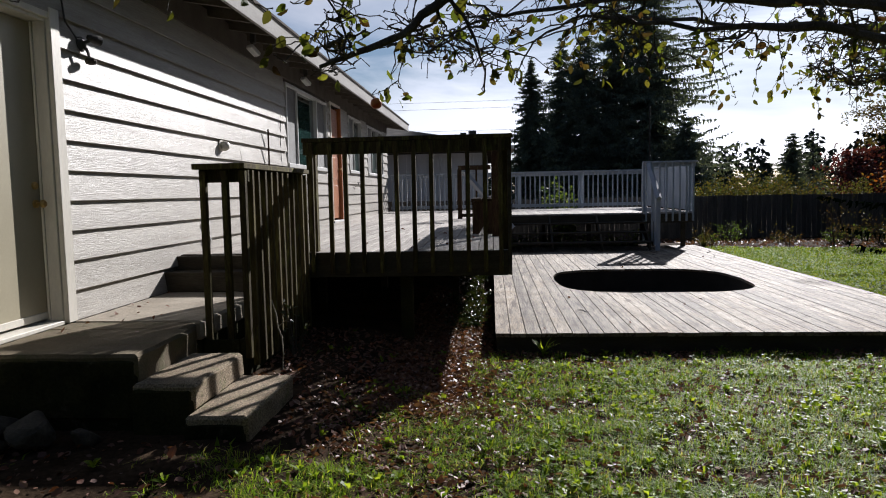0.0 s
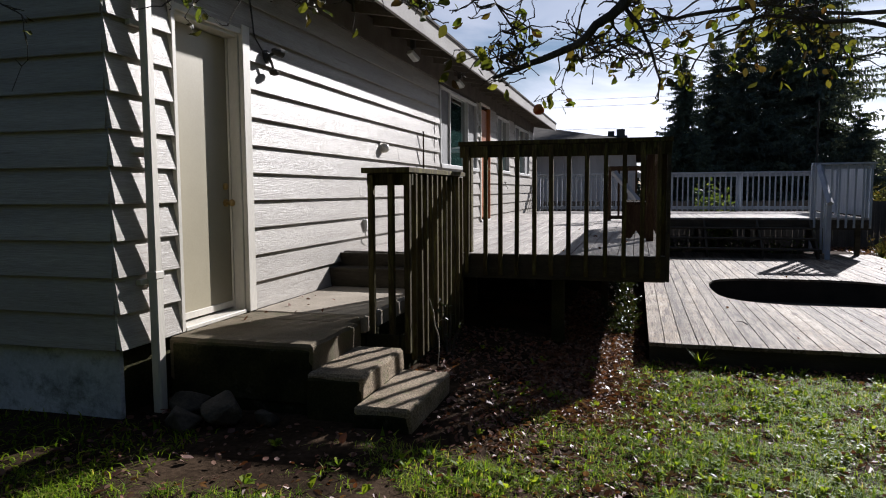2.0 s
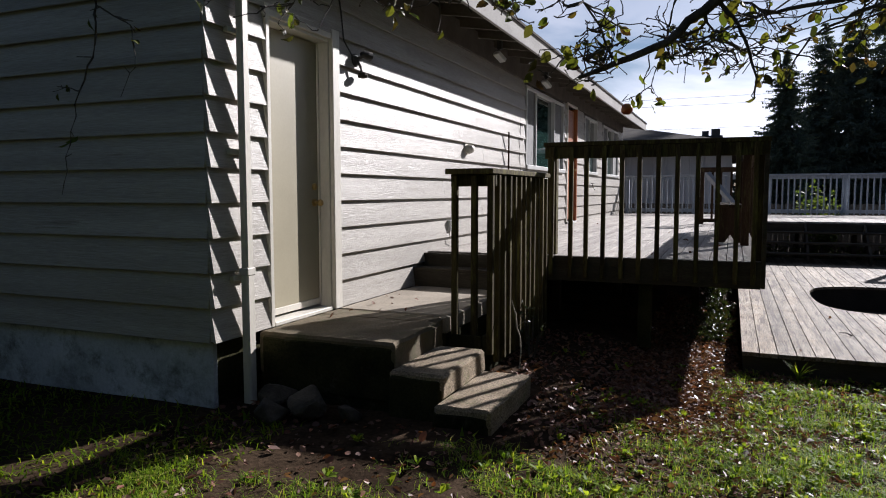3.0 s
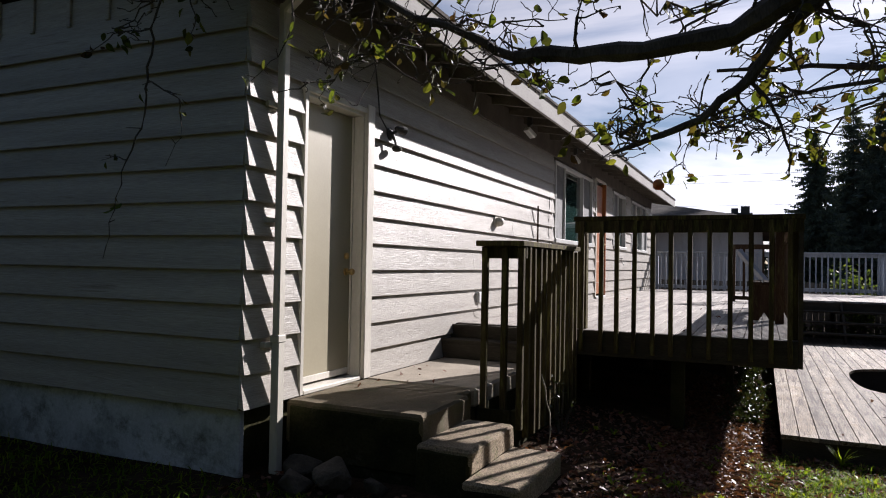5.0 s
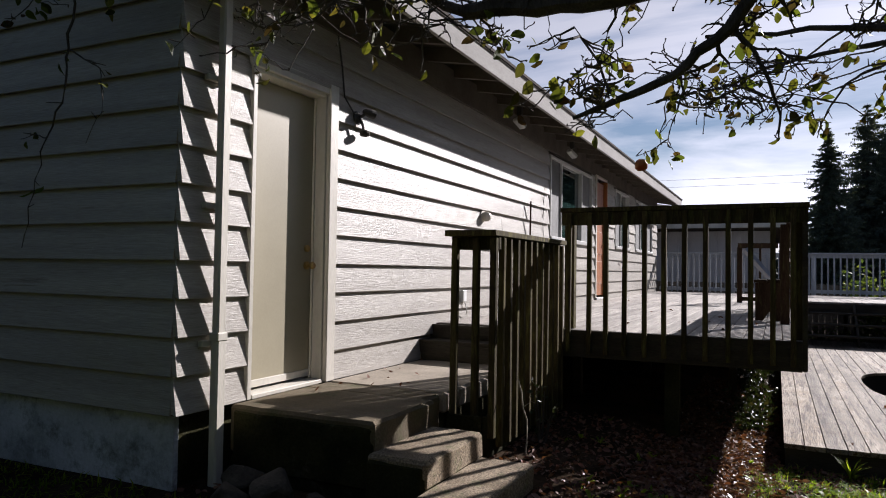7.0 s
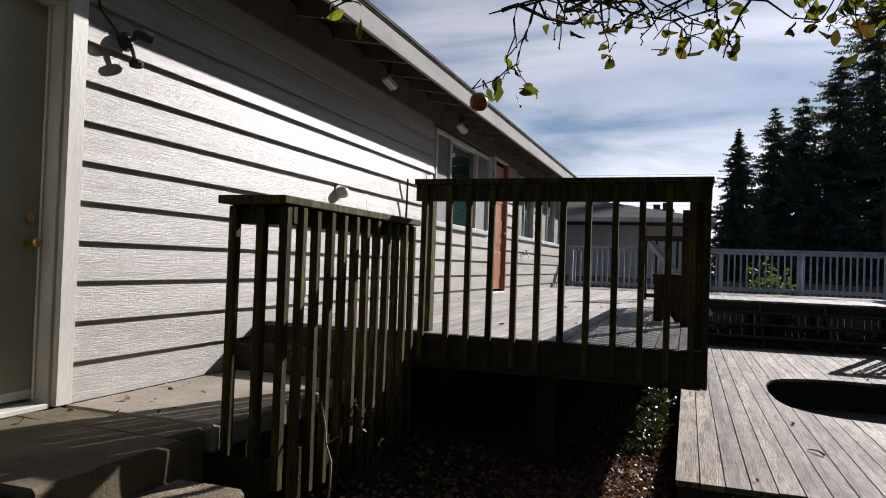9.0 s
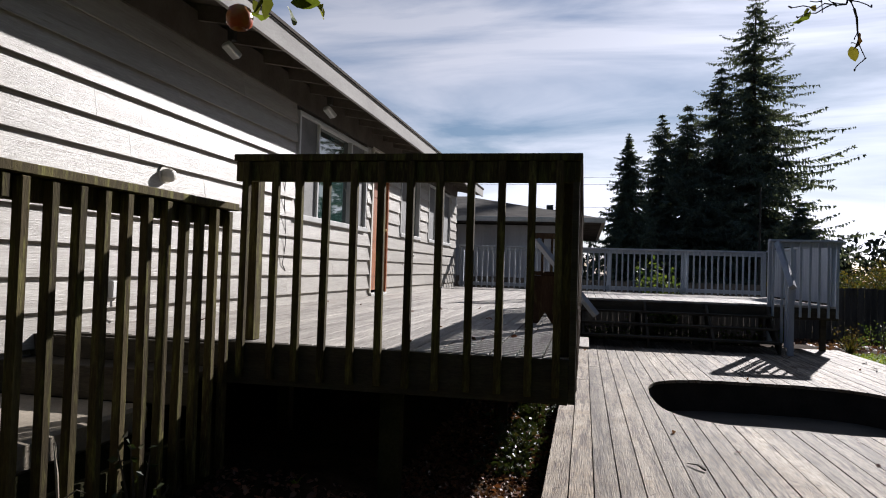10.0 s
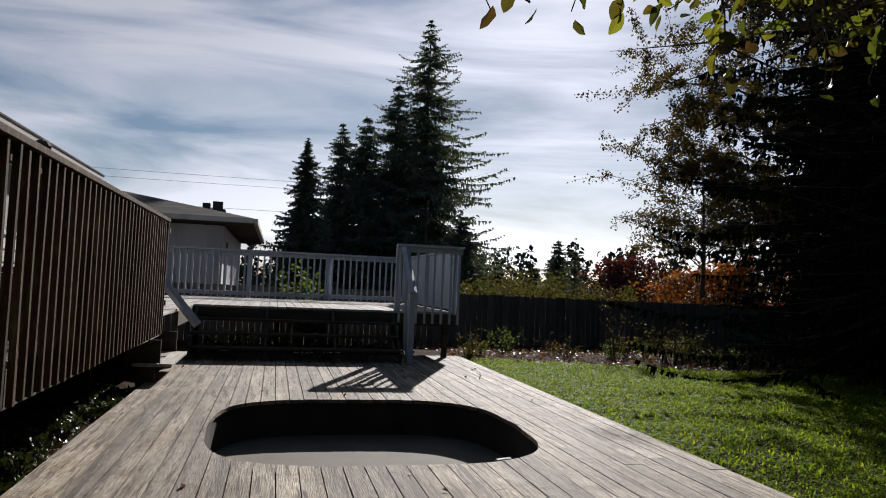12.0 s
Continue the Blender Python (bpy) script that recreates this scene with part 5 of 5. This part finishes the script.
    for sx, sy, sz in ((0.42, 4.62, 2.28), (0.5, 4.65, 2.25), (0.62, 4.7, 2.22), (0.75, 4.75, 2.2), (0.95, 4.8, 2.18), (1.2, 4.9, 2.2), (2.75, 6.1, 2.05), (3.0, 6.0, 2.0), (3.2, 6.2, 2.1), (1.96, 6.13, 2.16), (2.08, 6.13, 2.2), (2.22, 6.15, 2.2), (2.36, 6.1, 2.22), (2.5, 6.13, 2.26), (2.71, 6.13, 2.22), (2.83, 6.13, 2.2), (2.95, 6.1, 2.24), (3.07, 6.13, 2.2), (3.2, 6.13, 2.26), (3.29, 6.13, 2.1)):
        top = Vector((sx + rng.uniform(-0.15, 0.25), sy + rng.uniform(-0.1, 0.1), min(2.68 if sy < 5.5 else 2.92, sz + 0.6)))
        shoot((top, top.lerp(Vector((sx, sy, sz)), 0.5) + Vector((rng.gauss(0, 0.04), rng.gauss(0, 0.04), 0)), (sx, sy, sz)), 0.006, 0.2, 0.9)
    part("trunk", wood, M_BARK, t)
    part("twig_growth", twigs, M_BARK, t)
    soup("leaves", verts, faces, M_APPLE, t)
    bm = bmesh.new()
    lathe(bm, (-0.75, 4.6, 2.02), [(0.004, 0.003), (0.022, -0.006), (0.036, 0.008), (0.038, 0.03), (0.03, 0.052), (0.014, 0.062), (0.003, 0.055)], 14)
    tagged(link("apple", bm, M_FRUIT, None, "", True), "ripe orange-red apple hanging from a twig", "apple")


apple_tree()


# ---- lawn, weeds and fallen leaves ----
def free_ground(x, y):
    if x < WALL - 0.05 and y > CORNER:
        return False
    if -0.01 < x < 4.58 and 6.42 < y < 16.3:
        return False
    if x < -1.3 and 3.5 < y < 4.6:
        return False
    return True


def lawn_share(x, y):
    """How grassy a place is."""
    n = noise.noise((x * 0.9, y * 0.9, 5.0)) + 0.5 * noise.noise((x * 2.7, y * 2.7, 8.0))
    edge = smooth01((x - (-2.1 + 1.05 * smooth01((y - 2.8) / 1.3) - 0.10 * (y - 3.0))) / 1.5) if y > 2.6 else smooth01((x + 3.2) / 1.2)
    if x < -0.2 and y > 5.0:
        edge = 0.0
    front = 1 - 0.75 * smooth01((y - 5.7) / 0.6) if x < 4.6 else 1.0
    m = noise.noise((x * 2.1, y * 2.6, 31.0)) + 0.6 * noise.noise((x * 5.5, y * 6.5, 37.0))
    patch = smooth01((m + 0.32 + 0.12 * max(-1.0, x)) / 0.5)
    return max(0.0, min(1.0, edge * front * (0.10 + 0.90 * patch) * (0.95 + 0.6 * n)))


def grow_grass():
    rng = random.Random(91)
    verts, faces = [], []

    def blade(x, y, h, w):
        z = ground_z(x, y) - 0.005
        a, lean = rng.uniform(0, 6.283), rng.uniform(0.3, 1.75)
        c, s = math.cos(a), math.sin(a)
        dx, dy = -s * w, c * w
        i = len(verts)
        m, e = h * 0.55, h
        verts.extend([(x - dx, y - dy, z), (x + dx, y + dy, z), (x + dx * 0.8 + c * lean * m * 0.35, y + dy * 0.8 + s * lean * m * 0.35, z + m * max(0.4, 1.0 - 0.35 * lean)), (x - dx * 0.8 + c * lean * m * 0.35, y - dy * 0.8 + s * lean * m * 0.35, z + m * max(0.4, 1.0 - 0.35 * lean)), (x + c * lean * e, y + s * lean * e, z + e * max(0.12, 1.0 - 0.52 * lean))])
        faces.extend([(i, i + 1, i + 2, i + 3), (i + 3, i + 2, i + 4)])

    # clumps of blades, thick in places and thin over bare patches
    count = 0
    while count < 40000:
        x, y = rng.uniform(-4.5, 5.5), rng.uniform(1.0, 6.45)
        if rng.random() > lawn_share(x, y) * 0.95 or not free_ground(x, y):
            continue
        tall = rng.uniform(0.025, 0.085) * (1.5 if rng.random() < 0.12 else 1.0)
        for _ in range(rng.randint(4, 12)):
            bx, by = x + rng.gauss(0, 0.022), y + rng.gauss(0, 0.022)
            if free_ground(bx, by) and by < 6.42:
                blade(bx, by, tall * rng.uniform(0.6, 1.3), rng.uniform(0.0012, 0.0030))
        count += 1
    tagged(soup("grass", verts, faces, M_GRASS), "short uneven green lawn grass with dry blades", "grass", kind="stuff")
    verts.clear()
    faces.clear()
    count = 0
    while count < 170000:
        x, y = rng.uniform(4.5, 12.5), 5.0 + 13.5 * rng.random() ** 1.1
        if not free_ground(x, y) or y > 16.7 - 0.32 * (x - 5):
            continue
        if rng.random() > 0.75 + 0.4 * noise.noise((x, y, 2.0)):
            continue
        blade(x, y, rng.uniform(0.03, 0.08) * (1.0 + 0.5 * noise.noise((x * 2.0, y * 2.0, 6.0))), rng.uniform(0.005, 0.012))
        count += 1
    for _ in range(14000):
        x, y = rng.uniform(-9.0, -2.4), rng.uniform(0.2, 3.28)
        blade(x, y, rng.uniform(0.04, 0.09), rng.uniform(0.003, 0.007))
    for _ in range(60000):
        x, y = (rng.uniform(-12, 12.5), rng.uniform(-6, 1.0)) if rng.random() < 0.8 else (rng.uniform(5.5, 12.5), rng.uniform(1.0, 5.0))
        blade(x, y, rng.uniform(0.05, 0.09), rng.uniform(0.006, 0.012))
    tagged(soup("grass", verts, faces, M_TURF), "bright green mown lawn beside the lower deck", "grass", kind="stuff")


def grow_weeds():
    rng = random.Random(92)
    verts, faces = [], []

    def leaf(x, y, z, a, ln, w, rise):
        c, s = math.cos(a), math.sin(a)
        i = len(verts)
        verts.append((x, y, z))
        for u, k in ((0.35, 0.8), (0.7, 1.0)):
            for g in (-1, 1):
                verts.append((x + c * ln * u - s * w * k * g, y + s * ln * u + c * w * k * g, z + rise * u + 0.004 * k))
        verts.append((x + c * ln, y + s * ln, z + rise * 0.8))
        faces.extend([(i, i + 2, i + 1), (i + 1, i + 2, i + 4, i + 3), (i + 3, i + 4, i + 5)])

    count = 0
    while count < 1500:
        x, y = rng.uniform(-2.2, 5.5), rng.uniform(1.6, 6.45)
        if not free_ground(x, y) or rng.random() > 0.06 + lawn_share(x, y) * (0.5 + noise.noise((x * 1.5, y * 1.5, 20.0))):
            continue
        z = ground_z(x, y)
        for k in range(rng.randint(4, 8)):
            leaf(x, y, z + 0.008, rng.uniform(0, 6.283), rng.uniform(0.025, 0.085) * rng.uniform(0.6, 1.1), rng.uniform(0.005, 0.017), rng.uniform(0.01, 0.06))
        count += 1
    tagged(soup("lawn_weeds", verts, faces, M_WEED), "broad-leaved weeds scattered through the lawn", "weeds", kind="stuff")


def strew_leaves():
    rng = random.Random(93)
    verts, faces = [], []

    def fallen(x, y, z, size):
        a = rng.uniform(0, 6.283)
        tilt = Matrix.Rotation(rng.gauss(0, 0.45), 3, "X") @ Matrix.Rotation(rng.gauss(0, 0.45), 3, "Y") @ Matrix.Rotation(a, 3, "Z")
        i = len(verts)
        curl = size * rng.uniform(-0.05, 0.28)
        for p in ((-0.5, 0, 0), (-0.15, 0.3, curl), (0.25, 0.26, curl), (0.55, 0, 0.1 * curl), (0.25, -0.26, curl), (-0.15, -0.3, curl)):
            q = tilt @ Vector((p[0] * size, p[1] * size, p[2]))
            verts.append((x + q.x, y + q.y, z + q.z))
        faces.extend([(i, i + 1, i + 2, i + 3), (i, i + 3, i + 4, i + 5)])

    count = 0
    while count < 30000:
        x, y = rng.uniform(-3.1, 5.0), rng.uniform(1.4, 6.6)
        if rng.random() < 0.25:
            x, y = rng.uniform(-0.9, 0.02), 4.5 + 6.0 * rng.random() ** 1.6
        if not free_ground(x, y) or rng.random() > 1.05 - 0.65 * lawn_share(x, y):
            continue
        if (x > 0.5 and rng.random() > 0.55) or (x < -1.1 and rng.random() > 0.55) or (x < -0.6 and y < 3.6 and rng.random() > 0.3):
            continue
        fallen(x, y, ground_z(x, y) + rng.uniform(0.004, 0.026), rng.uniform(0.016, 0.05) * (1.5 if rng.random() < 0.12 else 1.0))
        count += 1
    count = 0
    while count < 2200:
        x = rng.uniform(4.65, 13.0)
        y = 16.4 - 0.32 * (x - 5) + rng.uniform(0, 5.0)
        if y > 21.5:
            continue
        fallen(x, y, ground_z(x, y) + rng.uniform(0.004, 0.05), rng.uniform(0.04, 0.10))
        count += 1
    tagged(soup("leaf_litter", verts, faces, M_LITTER), "brown fallen leaves strewn over the soil", "fallen leaves", kind="stuff")
    verts.clear()
    faces.clear()
    for _ in range(26):
        x, y = rng.uniform(0.1, 4.4), rng.uniform(6.6, 14.8)
        if abs(x - 2.25) < 1.4 and abs(y - 10.28) < 1.4:
            continue
        fallen(x, y, LOW + 0.008, rng.uniform(0.03, 0.06))
    for _ in range(30):
        fallen(rng.uniform(-2.9, 0.0), rng.uniform(6.8, 14), DECK + 0.008, rng.uniform(0.03, 0.06))
    for _ in range(14):
        fallen(rng.uniform(-2.95, -2.2), rng.uniform(4.2, 6.1), 0.592, rng.uniform(0.03, 0.055))
    tagged(soup("deck_leaves", verts, faces, M_LITTER), "few dry leaves lying on the decks", "fallen leaves", kind="stuff")


grow_grass()
grow_weeds()
strew_leaves()


# ---- plants along the beds ----
def tuft(name, label, x, y, z, height, count, seed, material, width=0.006):
    rng = random.Random(seed)
    verts, faces = [], []
    for _ in range(count):
        a, lean, h = rng.uniform(0, 6.283), rng.uniform(0.2, 0.9), height * rng.uniform(0.6, 1.1)
        c, s = math.cos(a), math.sin(a)
        i = len(verts)
        for u in (0, 0.35, 0.7):
            r = lean * h * u ** 1.6
            zz = z + h * (u - 0.35 * lean * u * u)
            for g in (-1, 1):
                verts.append((x + c * r - s * width * g * (1 - 0.6 * u), y + s * r + c * width * g * (1 - 0.6 * u), zz))
        verts.append((x + c * lean * h, y + s * lean * h, z + h * (1 - 0.35 * lean)))
        faces += [(i, i + 1, i + 3, i + 2), (i + 2, i + 3, i + 5, i + 4), (i + 4, i + 5, i + 6)]
    return tagged(soup(name, verts, faces, material), label, "plant")


tuft("yellow_grass_tuft", "yellow ornamental grass tuft beside the lower deck", 4.85, 16.3, 0.0, 0.38, 70, 1, M_YELLOW, 0.012)
tuft("green_tuft", "small spiky green plant at the deck's edge", 0.45, 6.28, -0.06, 0.2, 26, 2, M_WEED, 0.006)
tuft("broad_weed", "bright green broad-leaved weed below the steps", -1.46, 3.46, 0.02, 0.18, 12, 3, M_WEED, 0.022)
bed = random.Random(66)
for i in range(20):
    sx = bed.uniform(4.9, 11.5)
    sy = 17.0 - 0.28 * (sx - 5) + bed.uniform(-0.1, 1.6)
    shrub("bed_shrub", "thin leggy half-bare shrub in the fence-side bed", sx, sy, bed.uniform(0.25, 0.6), bed.uniform(0.25, 0.5), 50 + i, bed.choice((M_BROWN, M_SHRUB, M_BROWN)), 0.05, bed.randint(90, 220), 9)
shrub("tall_bed_shrub", "tall thin half-bare shrub before the fence", 8.2, 17.2, 1.35, 0.35, 81, M_BROWN, 0.05, 140, 8)
shrub("wide_bed_shrub", "wide twiggy brownish shrub before the fence", 8.9, 16.2, 0.75, 0.8, 82, M_BROWN, 0.05, 520, 26)
for i in range(9):
    shrub("stair_shrub", "green leafy plant growing behind the open stairs", 0.4 + 0.42 * i, 16.6 + 0.3 * (i % 2), 0.5, 0.3, 70 + i, M_SHRUB, 0.07, 130, 6)
ivy = random.Random(90)
for i in range(15):
    sy = 7.7 + 0.36 * i
    shrub("ground_ivy", "dark glossy ground cover beside the deck's footing", -0.24 + ivy.uniform(-0.12, 0.06), sy, ivy.uniform(0.12, 0.24), ivy.uniform(0.2, 0.3), 90 + i, M_IVY, 0.05, 230, 12)
shrub("sprig", "small leafy sprig at the handrail's foot", -1.62, 5.5, 0.42, 0.14, 120, M_IVY, 0.045, 40, 5)


# ---- fixtures on the house wall ----
def flood_lamp(name, label, at, turn):
    f = thing(name, label, "lamp", "wall flood lamps")
    bm = box(-0.03, 0.03, -0.03, 0.03, -0.02, 0.23, 0.004, pose(*at))
    part("base", bm, M_DARK, f)
    bm = bmesh.new()
    tube(bm, [(0, 0, 0.0), (0.01, 0, -0.06)], [0.012, 0.012], 6)
    bmesh.ops.transform(bm, matrix=pose(*at, *turn), verts=bm.verts[:])
    part("neck", bm, M_DARK, f)
    bm = box(-0.02, 0.14, -0.05, 0.05, -0.115, -0.055, 0.012, pose(*at, *turn))
    part("head", bm, M_METAL, f, "pale metal lamp head")


flood_lamp("eave_lamp", "small pale floodlight under the eave", (-2.80, 8.25, 3.28), (0, 35, 60))
flood_lamp("eave_lamp", "small pale floodlight under the eave", (-2.80, 10.6, 3.28), (0, 35, 60))


def wall_lamp():
    f = thing("wall_lamp", "twin-headed dark security light beside the door", "lamp")
    y, z = 5.05, 2.60
    bm = bmesh.new()
    lathe(bm, (WALL + 0.02, y, z), [(0.055, 0), (0.055, 0.02), (0.03, 0.03)], 12, "x")
    part("plate", bm, M_DARK, f)
    bm = bmesh.new()
    tube(bm, [(WALL + 0.04, y, z), (WALL + 0.07, y + 0.02, z + 0.02), (WALL + 0.09, y + 0.04, z + 0.04)], [0.014, 0.012, 0.014], 8)
    tube(bm, [(WALL + 0.05, y, z), (WALL + 0.07, y + 0.02, z - 0.05), (WALL + 0.075, y + 0.03, z - 0.09)], [0.016, 0.012, 0.01], 8)
    part("arm", bm, M_DARK, f)
    bm = bmesh.new()
    lathe(bm, (0, 0, 0), [(0.016, -0.02), (0.026, 0.0), (0.036, 0.04), (0.038, 0.08), (0.026, 0.082)], 14, "y")
    bmesh.ops.transform(bm, matrix=pose(WALL + 0.09, y + 0.03, z + 0.05, -8, 0, -25), verts=bm.verts[:])
    part("head", bm, M_DARK, f)
    bm = bmesh.new()
    lathe(bm, (WALL + 0.08, y + 0.04, z - 0.12), [(0.012, -0.025), (0.036, -0.018), (0.042, 0.0), (0.036, 0.018), (0.012, 0.03)], 12)
    part("sensor", bm, M_STONE, f, "brownish weathered sensor head")
    bm = bmesh.new()
    tube(bm, [(WALL + 0.04, y - 0.05, z + 0.02), (WALL + 0.045, y - 0.2, z + 0.12), (WALL + 0.045, y - 0.24, z + 0.34), (WALL + 0.045, y - 0.30, z + 0.56)], [0.007] * 4, 6)
    part("cable", bm, M_DARK, f)


wall_lamp()


def dryer_vent():
    v = thing("wall_vent", "round pale hooded vent on the siding", "vent")
    bm = bmesh.new()
    lathe(bm, (WALL + 0.015, 7.7, 2.02), [(0.075, 0), (0.075, 0.012), (0.05, 0.014)], 16, "x")
    part("flange", bm, M_TRIM, v)
    bm = bmesh.new()
    lathe(bm, (WALL + 0.02, 7.7, 2.02), [(0.05, 0), (0.055, 0.03), (0.053, 0.06), (0.04, 0.085), (0.02, 0.095), (0.003, 0.097)], 16, "x")
    part("hood", bm, M_TRIM, v)


dryer_vent()
out = thing("outlet_box", "small covered outlet box on the siding", "outlet")
part("box", box(WALL + 0.01, WALL + 0.06, 7.1, 7.19, 1.08, 1.2, 0.006), M_PLATE, out)
bm = bmesh.new()
tube(bm, [(WALL + 0.05, 7.16, 1.08), (WALL + 0.07, 7.17, 1.0), (WALL + 0.05, 7.2, 0.94)], [0.006] * 3, 6)
part("cord", bm, M_PLATE, out)
rod = bmesh.new()
tube(rod, [(-2.965, 9.18, 0.902), (-2.975, 9.21, 1.6), (-2.985, 9.25, 2.34)], [0.013, 0.013, 0.012], 8)
tagged(link("leaning_rod", rod, M_RAIL), "thin dark rod leaning against the siding", "rod")
cable = bmesh.new()
tube(cable, [(WALL + 0.03, 9.95, 2.6), (WALL + 0.03, 9.9, 2.1), (WALL + 0.035, 9.97, 1.6), (WALL + 0.035, 9.9, 1.35), (WALL + 0.035, 9.98, 1.28)], [0.005] * 5, 5)
tagged(link("loose_cable", cable, M_DARK), "thin dark cable hanging down the siding", "cable")
tap = thing("hose_tap", "metal garden tap with a bracket on the siding", "tap")
bm = bmesh.new()
tube(bm, [(WALL + 0.02, 15.4, 1.62), (WALL + 0.12, 15.4, 1.62), (WALL + 0.15, 15.4, 1.55)], [0.014, 0.014, 0.012], 8)
part("spout", bm, M_METAL, tap)
bm = bmesh.new()
lathe(bm, (WALL + 0.09, 15.4, 1.64), [(0.008, 0), (0.008, 0.05), (0.035, 0.052), (0.035, 0.062), (0.006, 0.066)], 10)
part("handle", bm, M_DARK, tap)

vine = bmesh.new()
tube(vine, [(-1.65, 5.03, 0.68), (-1.61, 5.0, 0.58), (-1.60, 5.0, 0.48), (-1.575, 5.01, 0.40), (-1.56, 4.98, 0.28), (-1.58, 4.96, 0.02)], [0.005, 0.006, 0.005, 0.006, 0.005, 0.006], 6)
tube(vine, [(-1.60, 5.0, 0.48), (-1.55, 5.03, 0.52), (-1.52, 5.04, 0.51)], [0.004, 0.003, 0.002], 5)
tagged(link("dead_vine", vine, M_PALE), "thin pale dead vine climbing the handrail's foot", "vine")

# small things left on the rail and the deck
cone = bmesh.new()
lathe(cone, (0.13, 8.35, 1.986), [(0.02, 0), (0.045, 0.012), (0.05, 0.03), (0.035, 0.05), (0.012, 0.062)], 10)
tagged(link("fir_cone", cone, M_FENCE), "dark fir cone resting on the rail cap", "cone")
for i, (tx, ty, tl, ta) in enumerate(((4.15, 13.3, 0.5, 1.2), (4.3, 14.2, 0.3, 0.9), (1.0, 7.5, 0.16, 2.0))):
    tw = bmesh.new()
    tube(tw, [(tx, ty, LOW + 0.012), (tx + 0.5 * tl * math.cos(ta), ty + 0.5 * tl * math.sin(ta), LOW + 0.022), (tx + tl * math.cos(ta + 0.15), ty + tl * math.sin(ta + 0.15), LOW + 0.01)], [0.009, 0.007, 0.003], 5)
    tagged(link("fallen_twig", tw, M_BARK), "short dark twig lying on the lower deck", "twig", "twigs on the deck")

# rocks under the landing's edge
rng_r = random.Random(8)
for rx, ry, rs in ((-2.74, 3.50, 0.14), (-2.47, 3.44, 0.17), (-2.62, 3.30, 0.11), (-2.2, 3.5, 0.09)):
    bm = bmesh.new()
    for _ in range(15):
        v = Vector((rng_r.gauss(0, 1), rng_r.gauss(0, 1), rng_r.gauss(0, 1))).normalized() * rs * rng_r.uniform(0.75, 1.15)
        bm.verts.new((v.x, v.y, v.z * 0.85))
    bmesh.ops.convex_hull(bm, input=bm.verts[:])
    bmesh.ops.bevel(bm, geom=bm.edges[:], offset=rs * 0.07, segments=1, affect="EDGES")
    ob = link("rock", bm, M_STONE)
    ob.location = (rx, ry, ground_z(rx, ry) + rs * 0.45)
    tagged(ob, "rough brown field stone lying beside the landing", "rock", "rocks by the landing")

# utility wires beyond the houses
for z, y, sag in ((9.3, 62, 0.5), (8.7, 62, 0.5), (6.6, 60, 0.4)):
    bm = bmesh.new()
    tube(bm, [(-45 + 3.4 * k, y, z + 0.002 * (k - 9) ** 2 * sag * 2) for k in range(15)], [0.011] * 15, 4)
    tagged(link("power_line", bm, M_ROOF), "thin dark overhead utility wire", "wire", "power lines")
pole = bmesh.new()
tube(pole, [(12.0, 54, -0.6), (12.0, 54, 7.6)], [0.08, 0.06], 8)
tagged(link("utility_pole", pole, M_STONE), "grey wooden utility pole before the spruces", "pole")
flower = thing("white_flower", "creamy white flower head in the lawn", "flower")
bm = bmesh.new()
rng_f = random.Random(4)
for k in range(30):
    a, r = rng_f.uniform(0, 6.28), 0.022 * math.sqrt(rng_f.random())
    bmesh.ops.create_icosphere(bm, subdivisions=1, radius=0.006, matrix=Matrix.Translation((0.37 + r * math.cos(a), 2.9 + r * math.sin(a), 0.05 + 0.02 * rng_f.random() - 10 * r * r)))
part("blossom", bm, M_PLATE, flower)
bm = bmesh.new()
tube(bm, [(0.37, 2.9, -0.08), (0.37, 2.9, 0.05)], [0.003, 0.003], 5)
part("stem", bm, M_SHRUB, flower)
